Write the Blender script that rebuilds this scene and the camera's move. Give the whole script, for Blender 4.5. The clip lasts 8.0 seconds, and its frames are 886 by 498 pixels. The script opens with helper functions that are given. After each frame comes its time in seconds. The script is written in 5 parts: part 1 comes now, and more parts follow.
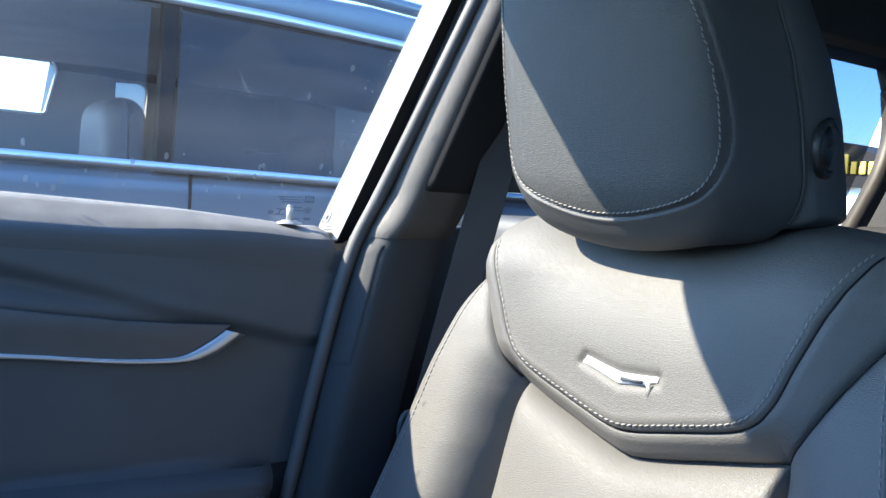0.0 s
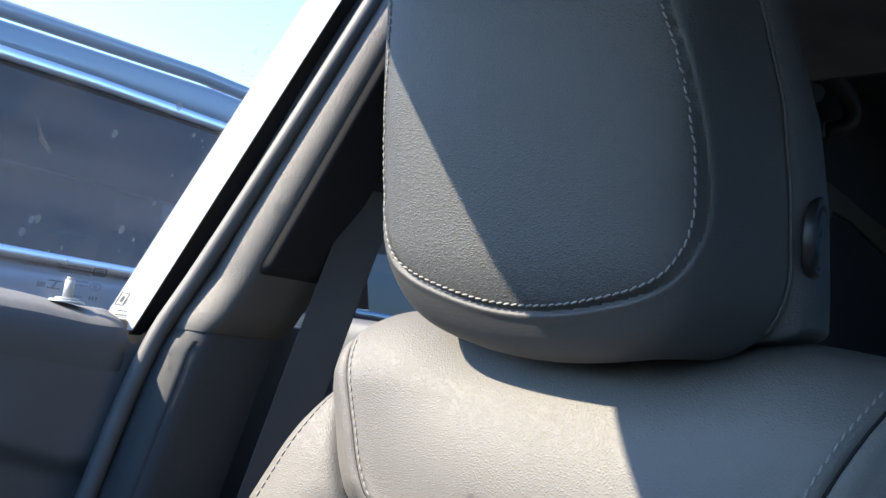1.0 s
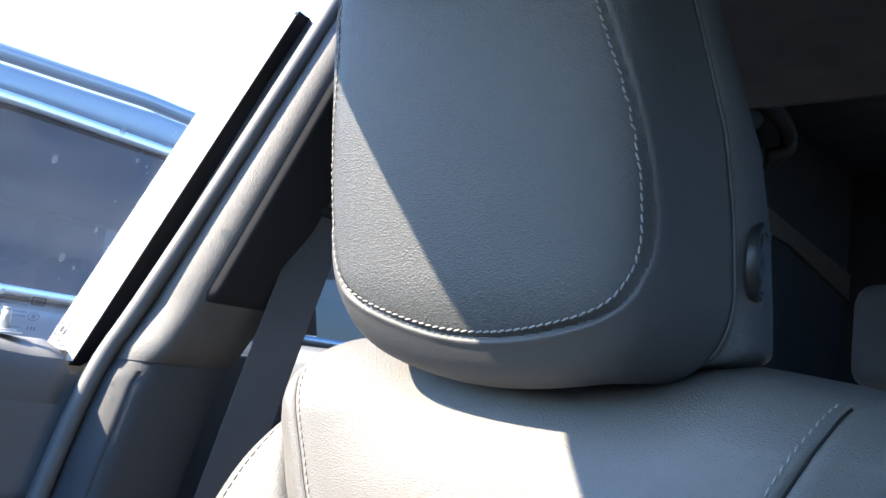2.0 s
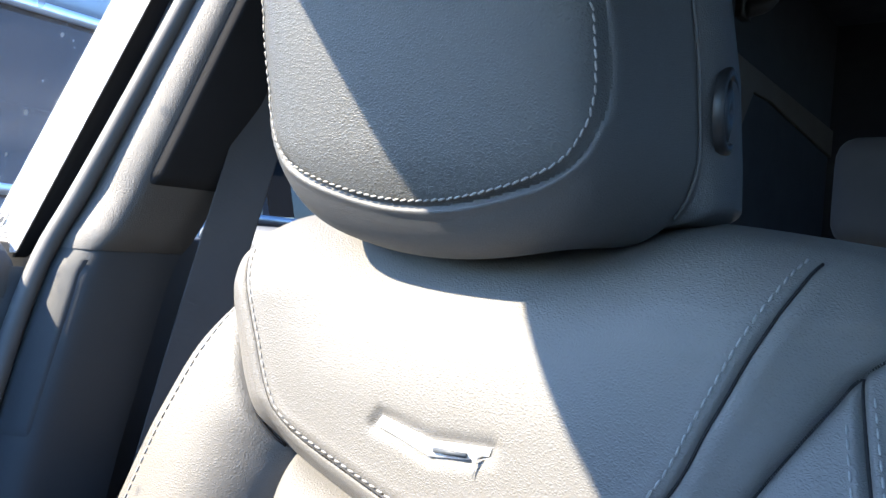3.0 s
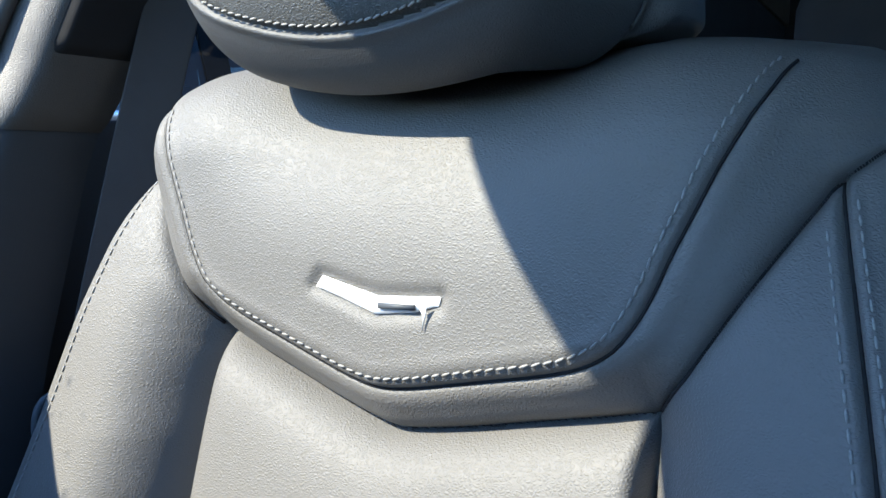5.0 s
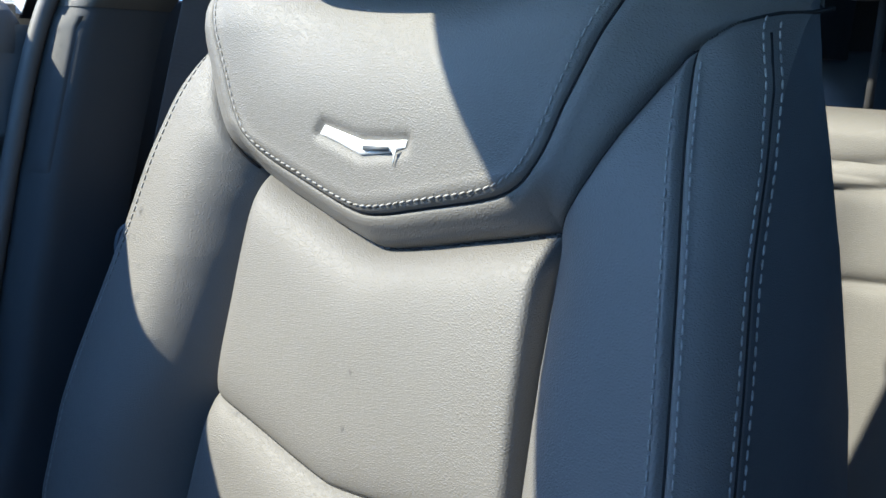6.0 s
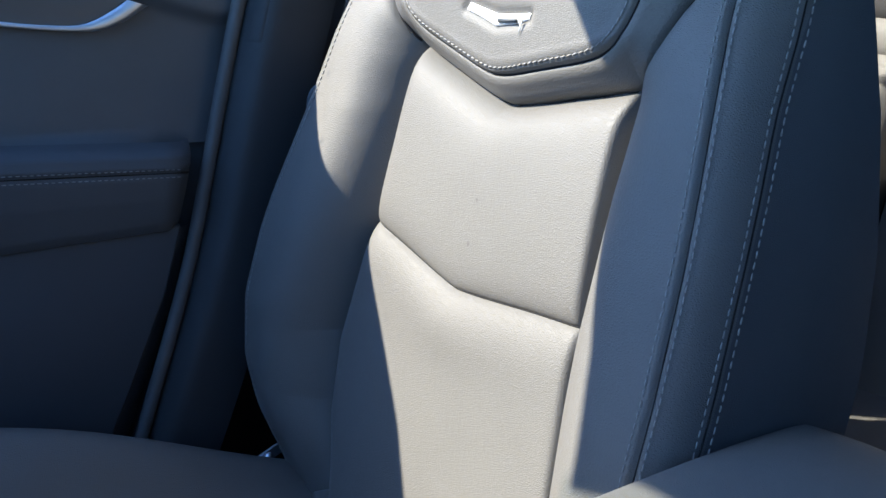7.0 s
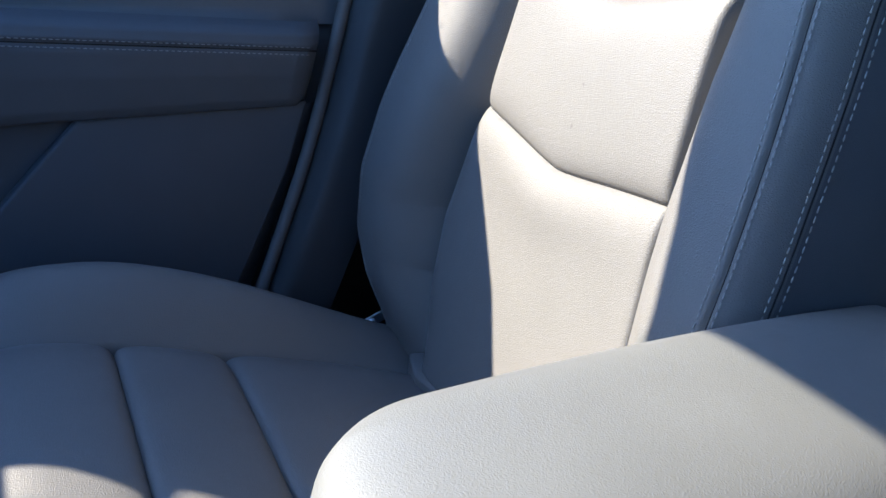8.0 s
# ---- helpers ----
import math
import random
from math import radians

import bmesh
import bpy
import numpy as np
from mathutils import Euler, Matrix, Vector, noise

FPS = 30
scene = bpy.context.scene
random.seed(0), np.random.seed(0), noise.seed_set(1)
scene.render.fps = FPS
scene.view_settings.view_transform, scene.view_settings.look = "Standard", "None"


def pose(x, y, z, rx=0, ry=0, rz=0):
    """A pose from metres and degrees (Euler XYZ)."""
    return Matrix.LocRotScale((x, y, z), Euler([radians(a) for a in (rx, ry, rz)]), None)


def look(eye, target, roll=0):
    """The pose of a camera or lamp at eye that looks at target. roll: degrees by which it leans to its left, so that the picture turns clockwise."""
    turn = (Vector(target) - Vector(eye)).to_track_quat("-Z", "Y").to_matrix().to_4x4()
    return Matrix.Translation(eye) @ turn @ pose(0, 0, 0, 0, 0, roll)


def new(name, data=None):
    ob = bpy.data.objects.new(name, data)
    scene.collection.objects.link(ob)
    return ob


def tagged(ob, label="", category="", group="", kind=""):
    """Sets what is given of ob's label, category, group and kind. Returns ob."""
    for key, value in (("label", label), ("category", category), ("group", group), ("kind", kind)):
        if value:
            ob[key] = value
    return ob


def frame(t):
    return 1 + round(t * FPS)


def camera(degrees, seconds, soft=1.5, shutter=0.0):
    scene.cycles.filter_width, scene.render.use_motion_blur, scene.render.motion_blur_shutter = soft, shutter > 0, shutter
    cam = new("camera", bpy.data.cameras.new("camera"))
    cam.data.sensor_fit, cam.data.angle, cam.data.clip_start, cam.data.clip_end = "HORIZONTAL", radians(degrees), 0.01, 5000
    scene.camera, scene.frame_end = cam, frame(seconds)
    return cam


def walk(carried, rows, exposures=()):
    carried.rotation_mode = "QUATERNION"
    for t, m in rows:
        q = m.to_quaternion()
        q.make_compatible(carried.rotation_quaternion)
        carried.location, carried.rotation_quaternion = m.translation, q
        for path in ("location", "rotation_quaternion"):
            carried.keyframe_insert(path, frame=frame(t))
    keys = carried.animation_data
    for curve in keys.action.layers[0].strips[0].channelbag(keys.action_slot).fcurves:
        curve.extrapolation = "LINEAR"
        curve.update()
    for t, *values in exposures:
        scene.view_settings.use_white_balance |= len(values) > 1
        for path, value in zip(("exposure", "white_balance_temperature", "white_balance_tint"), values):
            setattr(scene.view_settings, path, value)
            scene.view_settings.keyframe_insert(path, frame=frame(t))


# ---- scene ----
cam = camera(54.7, 8.0)
PATH = [
    (0, (0.505, -0.572, 1.389), (-1.115, 0.593, 1.257), 3.5),
    (0.5, (0.398, -0.511, 1.373), (-1.093, 0.822, 1.399), 5.9),
    (1, (0.322, -0.448, 1.355), (-1.057, 0.986, 1.558), 7.9),
    (1.2, (0.316, -0.442, 1.353), (-1.053, 1.034, 1.618), 8.1),
    (2.3, (0.323, -0.449, 1.357), (-0.976, 1.089, 1.62), 7.1),
    (2.5, (0.324, -0.447, 1.356), (-0.951, 1.082, 1.55), 6.6),
    (3, (0.314, -0.403, 1.356), (-0.943, 1.152, 1.35), 4.5),
    (3.5, (0.299, -0.385, 1.346), (-0.914, 1.202, 1.254), 3.1),
    (4, (0.279, -0.353, 1.33), (-0.905, 1.255, 1.211), 1.8),
    (5.3, (0.317, -0.363, 1.312), (-0.856, 1.238, 1.067), 1.3),
    (5.5, (0.346, -0.376, 1.308), (-0.846, 1.205, 1.027), 1.8),
    (6, (0.437, -0.404, 1.302), (-0.879, 1.036, 0.86), 2.6),
    (6.5, (0.526, -0.453, 1.29), (-0.904, 0.82, 0.712), 3.1),
    (7, (0.594, -0.483, 1.287), (-0.941, 0.624, 0.641), 3.6),
    (7.5, (0.649, -0.508, 1.282), (-0.941, 0.465, 0.557), 4.5),
    (8, (0.659, -0.518, 1.268), (-0.935, 0.357, 0.434), 5.5),
]
EXPOSURES = [
    (0.0, 2.20, 5430, 7), (0.5, 2.10, 5580, 8), (1.0, 2.0, 5730, 10), (1.7, 2.40, 5730, 11), (2.5, 2.96, 5740, 11),
    (3.0, 2.77, 5650, 10), (3.5, 2.52, 5470, 9), (4.0, 2.37, 5320, 8), (4.7, 2.12, 5270, 6), (5.5, 1.92, 5250, 5),
    (6.0, 1.93, 5250, 4), (6.5, 1.90, 5250, 5), (7.0, 2.20, 5250, 8), (7.5, 2.48, 5300, 10), (8.0, 2.60, 5340, 11),
]
walk(cam, [(t, look(eye, target, roll)) for t, eye, target, roll in PATH], EXPOSURES)

# ---- light ----
SUN = Vector((0.75, 1.10, -1.00)).normalized()
world = bpy.data.worlds.new("sky")
scene.world = world
world.use_nodes = True
wn = world.node_tree.nodes
sky = wn.new("ShaderNodeTexSky")
sky.sky_type = "NISHITA"
sky.sun_disc = False
sky.ozone_density = 4.5
sky.dust_density = 0.4
sky.sun_elevation = math.asin(-SUN.z)
sky.sun_rotation = math.atan2(-SUN.x, -SUN.y)
wn["Background"].inputs[1].default_value = 0.20
world.node_tree.links.new(sky.outputs[0], wn["Background"].inputs[0])
sun = new("sun", bpy.data.lights.new("sun", "SUN"))
sun.data.energy, sun.data.angle, sun.data.color = 5.0, radians(0.5), (1.0, 0.81, 0.55)
sun.matrix_world = look((0, -3, 6), Vector((0, -3, 6)) + SUN)


# ---- materials ----
def material(name, color, rough=0.5, metal=0.0, grain=0.0, grain_scale=600.0, var=0.12, var_scale=18.0, kind="noise", spec=0.5, bump_dist=0.0006):
    """A surface with large soft variation and a fine relief."""
    m = bpy.data.materials.new(name)
    m.use_nodes = True
    nt = m.node_tree
    b = nt.nodes["Principled BSDF"]
    b.inputs["Roughness"].default_value = rough
    b.inputs["Metallic"].default_value = metal
    b.inputs["Specular IOR Level"].default_value = spec
    tc = nt.nodes.new("ShaderNodeTexCoord")
    n1 = nt.nodes.new("ShaderNodeTexNoise")
    n1.inputs["Scale"].default_value = var_scale
    n1.inputs["Detail"].default_value = 5.0
    nt.links.new(tc.outputs["Object"], n1.inputs["Vector"])
    ramp = nt.nodes.new("ShaderNodeMapRange")
    ramp.inputs["From Min"].default_value, ramp.inputs["From Max"].default_value = 0.3, 0.7
    ramp.inputs["To Min"].default_value, ramp.inputs["To Max"].default_value = 1.0 - var, 1.0 + var
    nt.links.new(n1.outputs["Fac"], ramp.inputs["Value"])
    mul = nt.nodes.new("ShaderNodeMix")
    mul.data_type, mul.blend_type = "RGBA", "MULTIPLY"
    mul.inputs["Factor"].default_value = 1.0
    mul.inputs["A"].default_value = (*color, 1)
    comb = nt.nodes.new("ShaderNodeCombineColor")
    for k in range(3):
        nt.links.new(ramp.outputs["Result"], comb.inputs[k])
    nt.links.new(comb.outputs["Color"], mul.inputs["B"])
    nt.links.new(mul.outputs["Result"], b.inputs["Base Color"])
    rr = nt.nodes.new("ShaderNodeMapRange")
    rr.inputs["To Min"].default_value, rr.inputs["To Max"].default_value = max(0.02, rough - 0.04), min(1.0, rough + 0.04)
    n2 = nt.nodes.new("ShaderNodeTexNoise")
    n2.inputs["Scale"].default_value = var_scale * 9
    nt.links.new(tc.outputs["Object"], n2.inputs["Vector"])
    nt.links.new(n2.outputs["Fac"], rr.inputs["Value"])
    nt.links.new(rr.outputs["Result"], b.inputs["Roughness"])
    if grain > 0:
        bump = nt.nodes.new("ShaderNodeBump")
        bump.inputs["Strength"].default_value = grain
        bump.inputs["Distance"].default_value = bump_dist
        if kind == "leather":
            mp = nt.nodes.new("ShaderNodeMapping")
            mp.inputs["Scale"].default_value = (0.85, 1.0, 1.15)
            nt.links.new(tc.outputs["Object"], mp.inputs["Vector"])
            warp = nt.nodes.new("ShaderNodeTexNoise")
            warp.inputs["Scale"].default_value = grain_scale * 0.45
            warp.inputs["Detail"].default_value = 3.0
            nt.links.new(mp.outputs["Vector"], warp.inputs["Vector"])
            off = nt.nodes.new("ShaderNodeMix")
            off.data_type, off.blend_type = "RGBA", "LINEAR_LIGHT"
            off.inputs["Factor"].default_value = 1.1 / grain_scale
            nt.links.new(mp.outputs["Vector"], off.inputs["A"])
            nt.links.new(warp.outputs["Color"], off.inputs["B"])
            v = nt.nodes.new("ShaderNodeTexVoronoi")
            v.feature = "DISTANCE_TO_EDGE"
            v.inputs["Scale"].default_value = grain_scale
            nt.links.new(off.outputs["Result"], v.inputs["Vector"])
            cl = nt.nodes.new("ShaderNodeMapRange")
            cl.interpolation_type = "SMOOTHSTEP"
            cl.inputs["From Max"].default_value = 0.42
            cl.inputs["To Min"].default_value, cl.inputs["To Max"].default_value = 0.0, 1.0
            nt.links.new(v.outputs["Distance"], cl.inputs["Value"])
            crease = nt.nodes.new("ShaderNodeTexNoise")
            crease.inputs["Scale"].default_value = grain_scale * 0.3
            crease.inputs["Detail"].default_value = 2.0
            nt.links.new(mp.outputs["Vector"], crease.inputs["Vector"])
            add = nt.nodes.new("ShaderNodeMath")
            add.operation = "MULTIPLY_ADD"
            add.inputs[1].default_value = 0.18
            nt.links.new(crease.outputs["Fac"], add.inputs[0])
            nt.links.new(cl.outputs["Result"], add.inputs[2])
            nt.links.new(add.outputs[0], bump.inputs["Height"])
        elif kind == "weave":
            w = nt.nodes.new("ShaderNodeTexWave")
            w.wave_type, w.bands_direction = "BANDS", "Z"
            w.inputs["Scale"].default_value = grain_scale
            w.inputs["Distortion"].default_value = 0.4
            nt.links.new(tc.outputs["Object"], w.inputs["Vector"])
            nt.links.new(w.outputs["Fac"], bump.inputs["Height"])
        else:
            n3 = nt.nodes.new("ShaderNodeTexNoise")
            n3.inputs["Scale"].default_value = grain_scale
            n3.inputs["Detail"].default_value = 4.0
            nt.links.new(tc.outputs["Object"], n3.inputs["Vector"])
            nt.links.new(n3.outputs["Fac"], bump.inputs["Height"])
        nt.links.new(bump.outputs["Normal"], b.inputs["Normal"])
    return m


def glass_material(name, tint, rough=0.0, clear=0.94, dust=0.0):
    """Thin pane: clear, with a mirror-like gloss that grows at grazing angles and a thin film of dust in streaks."""
    m = bpy.data.materials.new(name)
    m.use_nodes = True
    nt = m.node_tree
    nt.nodes.clear()
    out = nt.nodes.new("ShaderNodeOutputMaterial")
    tr = nt.nodes.new("ShaderNodeBsdfTransparent")
    tr.inputs["Color"].default_value = (*[clear * c for c in tint], 1)
    gl = nt.nodes.new("ShaderNodeBsdfGlossy")
    gl.inputs["Roughness"].default_value = rough
    fr = nt.nodes.new("ShaderNodeFresnel")
    fr.inputs["IOR"].default_value = 1.5
    mix = nt.nodes.new("ShaderNodeMixShader")
    nt.links.new(fr.outputs[0], mix.inputs[0])
    nt.links.new(tr.outputs[0], mix.inputs[1])
    nt.links.new(gl.outputs[0], mix.inputs[2])
    last = mix
    if dust > 0:
        tc = nt.nodes.new("ShaderNodeTexCoord")
        mp = nt.nodes.new("ShaderNodeMapping")
        mp.inputs["Rotation"].default_value = (0.75, 0.0, 0.0)
        mp.inputs["Scale"].default_value = (1.0, 1.2, 14.0)
        nz = nt.nodes.new("ShaderNodeTexNoise")
        nz.inputs["Scale"].default_value, nz.inputs["Detail"].default_value = 1.6, 4.0
        rg = nt.nodes.new("ShaderNodeMapRange")
        rg.inputs["From Min"].default_value, rg.inputs["From Max"].default_value = 0.35, 0.75
        rg.inputs["To Min"].default_value, rg.inputs["To Max"].default_value = dust * 0.5, dust * 2.0
        thin = nt.nodes.new("ShaderNodeBsdfTranslucent")
        near = nt.nodes.new("ShaderNodeBsdfDiffuse")
        for node in (thin, near):
            node.inputs["Color"].default_value = (0.8, 0.8, 0.8, 1)
        film = nt.nodes.new("ShaderNodeMixShader")
        last = nt.nodes.new("ShaderNodeMixShader")
        nt.links.new(tc.outputs["Object"], mp.inputs["Vector"])
        nt.links.new(mp.outputs["Vector"], nz.inputs["Vector"])
        nt.links.new(nz.outputs["Fac"], rg.inputs["Value"])
        nt.links.new(thin.outputs[0], film.inputs[1])
        nt.links.new(near.outputs[0], film.inputs[2])
        nt.links.new(rg.outputs["Result"], last.inputs[0])
        nt.links.new(mix.outputs[0], last.inputs[1])
        nt.links.new(film.outputs[0], last.inputs[2])
    nt.links.new(last.outputs[0], out.inputs[0])
    return m


LEATHER = material("leather", (0.1005, 0.0975, 0.0925), 0.58, grain=0.55, grain_scale=500, var=0.06, var_scale=7, kind="leather", bump_dist=0.00040, spec=0.36)
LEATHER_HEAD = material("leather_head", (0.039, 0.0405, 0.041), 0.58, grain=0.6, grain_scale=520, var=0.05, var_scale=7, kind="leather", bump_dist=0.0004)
# same leather on less lit faces: finer grain, shade put into the colour
LEATHER_SMOOTH_SHADED = material("leather_smooth_shaded", (0.043, 0.044, 0.046), 0.58, grain=0.4, grain_scale=700, var=0.05, var_scale=7, kind="leather", bump_dist=0.0004)
LID = material("lid_vinyl", (0.114, 0.1105, 0.104), 0.55, grain=0.24, grain_scale=560, var=0.07, var_scale=9, kind="leather", bump_dist=0.0005)
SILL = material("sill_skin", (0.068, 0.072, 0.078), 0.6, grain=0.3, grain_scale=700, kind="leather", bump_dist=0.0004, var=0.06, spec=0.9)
# paler copy of the sill skin: the sunlit band is in the colour
SILL_SUNLIT = material("sunlit_sill_skin", (0.125, 0.122, 0.116), 0.75, grain=0.3, grain_scale=700, kind="leather", bump_dist=0.0004, var=0.14, var_scale=40)
THREAD = material("thread", (0.185, 0.183, 0.178), 0.8, var=0.2, var_scale=900)
PLASTIC = material("trim_plastic", (0.05, 0.057, 0.067), 0.55, grain=0.25, grain_scale=900, var=0.08, var_scale=6, spec=0.32)
PLASTIC_SOFT = material("soft_trim", (0.058, 0.063, 0.071), 0.58, grain=0.3, grain_scale=750, var=0.07, var_scale=6, kind="leather", bump_dist=0.0004)
FABRIC = material("pillar_fabric", (0.029, 0.026, 0.023), 0.55, grain=0.8, grain_scale=900, var=0.12, var_scale=30, spec=0.75, bump_dist=0.0006)
PILLAR = material("pillar_plastic", (0.034, 0.036, 0.039), 0.55, grain=0.3, grain_scale=750, var=0.07, var_scale=6, kind="leather", bump_dist=0.0004, spec=0.28)
# darker copy of the seat leather, shade of the backrest sides in its colour
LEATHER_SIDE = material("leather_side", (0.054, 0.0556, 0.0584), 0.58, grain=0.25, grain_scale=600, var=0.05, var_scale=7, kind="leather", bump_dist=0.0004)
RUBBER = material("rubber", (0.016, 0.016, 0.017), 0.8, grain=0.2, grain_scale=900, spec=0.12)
SEAL = material("seal", (0.07, 0.071, 0.073), 0.6, grain=0.2, grain_scale=900)
WEBBING = material("webbing", (0.044, 0.042, 0.041), 0.75, grain=0.6, grain_scale=420, kind="weave", var=0.08)
CHROME = material("satin_chrome", (0.72, 0.74, 0.77), 0.42, metal=1.0, var=0.04)
FRAMEPAINT = material("frame_paint", (0.8, 0.8, 0.79), 0.35, var=0.05)
EMBLEM = material("emblem_film", (0.82, 0.83, 0.84), 0.22, metal=0.35, var=0.06, var_scale=60)
WOODTRIM = material("door_veneer", (0.1, 0.095, 0.0925), 0.4, var=0.06, var_scale=25)
CARPET = material("carpet", (0.0175, 0.018, 0.02), 0.95, grain=0.9, grain_scale=500, var=0.25, var_scale=40)
HANDLE = material("handle_vinyl", (0.034, 0.030, 0.027), 0.5, grain=0.2, grain_scale=800)
HEADLINER = material("headliner", (0.10, 0.102, 0.11), 0.95, grain=0.4, grain_scale=800, spec=0.1)
BUTTON = material("gloss_button", (0.0112, 0.0112, 0.0126), 0.45, var=0.05)
CABIN_DARK = material("dark_cabin_trim", (0.032, 0.032, 0.034), 0.8, grain=0.3, grain_scale=700, spec=0.25)
CAR_TRIM = material("car_cabin_trim", (0.17, 0.18, 0.195), 0.8, grain=0.3, grain_scale=700, var=0.1, var_scale=8)
MOULDING = material("moulding", (0.075, 0.056, 0.038), 0.7, grain=0.3, grain_scale=900)
WHITEPIN = material("pin_plastic", (0.36, 0.366, 0.36), 0.4, var=0.05)
GLASS = glass_material("window_glass", (0.93, 0.96, 0.97), dust=0.012)
TINTED = glass_material("privacy_glass", (0.10, 0.11, 0.13), dust=0.03)
SIDE_TINT = glass_material("side_tint", (0.27, 0.29, 0.31))
REAR_TINT = glass_material("rear_tint", (0.16, 0.20, 0.24))
SCREEN = glass_material("screen_glass", (0.84, 0.88, 0.87))
CARBLUE = material("car_paint", (0.15, 0.178, 0.208), 0.3, metal=0.2, var=0.04, var_scale=3)
ASPHALT = material("asphalt", (0.05, 0.05, 0.052), 0.9, grain=0.8, grain_scale=220, var=0.25, var_scale=2.5, bump_dist=0.004)
DROP = material("dried_drop", (0.50, 0.56, 0.62), 0.5, var=0.1)
SCUFF = material("scuff", (0.075, 0.0725, 0.069), 0.7, var=0.3, var_scale=400)
INK = material("ink", (0.012, 0.014, 0.02), 0.6)
for film, clear in ((DROP, 0.55), (INK, 0.45)):
    nt = film.node_tree
    veil = nt.nodes.new("ShaderNodeMixShader")
    through_glass = nt.nodes.new("ShaderNodeBsdfTransparent")
    veil.inputs[0].default_value = clear
    nt.links.new(nt.nodes["Principled BSDF"].outputs[0], veil.inputs[1])
    nt.links.new(through_glass.outputs[0], veil.inputs[2])
    nt.links.new(veil.outputs[0], nt.nodes["Material Output"].inputs[0])


# ---- builders ----
def group_empty(name, loc=(0, 0, 0)):
    e = new(name)
    e.location = loc
    bpy.context.view_layer.update()
    return e


def part(name, data, mat, parent=None, label="", smooth=True):
    """Links a bmesh, or (verts, faces), as one mesh object under a thing or part."""
    me = bpy.data.meshes.new(name)
    if isinstance(data, bmesh.types.BMesh):
        data.to_mesh(me)
        data.free()
    else:
        me.from_pydata([tuple(v) for v in data[0]], [], [tuple(f) for f in data[1]])
    me.materials.append(mat)
    if smooth:
        me.polygons.foreach_set("use_smooth", [True] * len(me.polygons))
    me.update()
    ob = new(name, me)
    if parent is not None:
        ob.parent = parent
        p = parent
        off = Vector((0, 0, 0))
        while p is not None:
            off += p.location
            p = p.parent
        ob.location = -off
    if label:
        tagged(ob, label)
    return ob


def box(x0, x1, y0, y1, z0, z1, bevel=0.0, seg=3):
    bm = bmesh.new()
    bmesh.ops.create_cube(bm, size=1.0)
    for v in bm.verts:
        v.co = Vector(((x0 + x1) / 2 + v.co.x * (x1 - x0), (y0 + y1) / 2 + v.co.y * (y1 - y0), (z0 + z1) / 2 + v.co.z * (z1 - z0)))
    if bevel > 0:
        bmesh.ops.bevel(bm, geom=bm.edges[:], offset=bevel, segments=seg, profile=0.6, affect="EDGES")
    return bm


def prism(poly, axis, a, b, bevel=0.0, seg=2):
    """A flat outline, in the two axes other than `axis`, drawn out from a to b."""
    bm = bmesh.new()
    def at(p, h):
        return {"x": (h, p[0], p[1]), "y": (p[0], h, p[1]), "z": (p[0], p[1], h)}[axis]
    lo = [bm.verts.new(at(p, a)) for p in poly]
    hi = [bm.verts.new(at(p, b)) for p in poly]
    n = len(poly)
    bm.faces.new(lo)
    bm.faces.new(hi[::-1])
    for i in range(n):
        bm.faces.new((lo[i], hi[i], hi[(i + 1) % n], lo[(i + 1) % n]))
    bmesh.ops.recalc_face_normals(bm, faces=bm.faces[:])
    if bevel > 0:
        bmesh.ops.bevel(bm, geom=bm.edges[:], offset=bevel, segments=seg, profile=0.6, affect="EDGES")
    return bm


def sweep(path, profile, closed=True, up=(1, 0, 0)):
    """A profile of (side, up) pairs carried along a path of points."""
    pts = [Vector(p) for p in path]
    verts, faces = [], []
    n = len(profile)
    for i, p in enumerate(pts):
        d = (pts[min(i + 1, len(pts) - 1)] - pts[max(i - 1, 0)]).normalized()
        side = d.cross(Vector(up)).normalized()
        upv = side.cross(d).normalized()
        for a, b in profile:
            verts.append(p + side * a + upv * b)
    m = n if closed else n - 1
    for i in range(len(pts) - 1):
        for j in range(m):
            k = (j + 1) % n
            faces.append((i * n + j, i * n + k, (i + 1) * n + k, (i + 1) * n + j))
    if closed:
        faces.append(tuple(range(n))[::-1])
        faces.append(tuple((len(pts) - 1) * n + j for j in range(n)))
    return verts, faces


def tube_profile(r, n=12, flat=1.0):
    return [(r * math.cos(2 * math.pi * i / n), r * flat * math.sin(2 * math.pi * i / n)) for i in range(n)]


def resample(pts, step):
    p = np.array(pts, float)
    seg = np.linalg.norm(np.diff(p, axis=0), axis=1)
    s = np.r_[0, np.cumsum(seg)]
    t = np.arange(0, s[-1], step)
    return np.stack([np.interp(t, s, p[:, k]) for k in range(p.shape[1])], 1)


def smooth_line(pts, step=0.002, rounds=3):
    """A polyline with its corners eased (corner cutting), evenly resampled."""
    p = np.array(pts, float)
    for _ in range(rounds):
        q = [p[0]]
        for a, b in zip(p[:-1], p[1:]):
            q += [0.75 * a + 0.25 * b, 0.25 * a + 0.75 * b]
        q.append(p[-1])
        p = np.array(q)
    return resample(p, step)


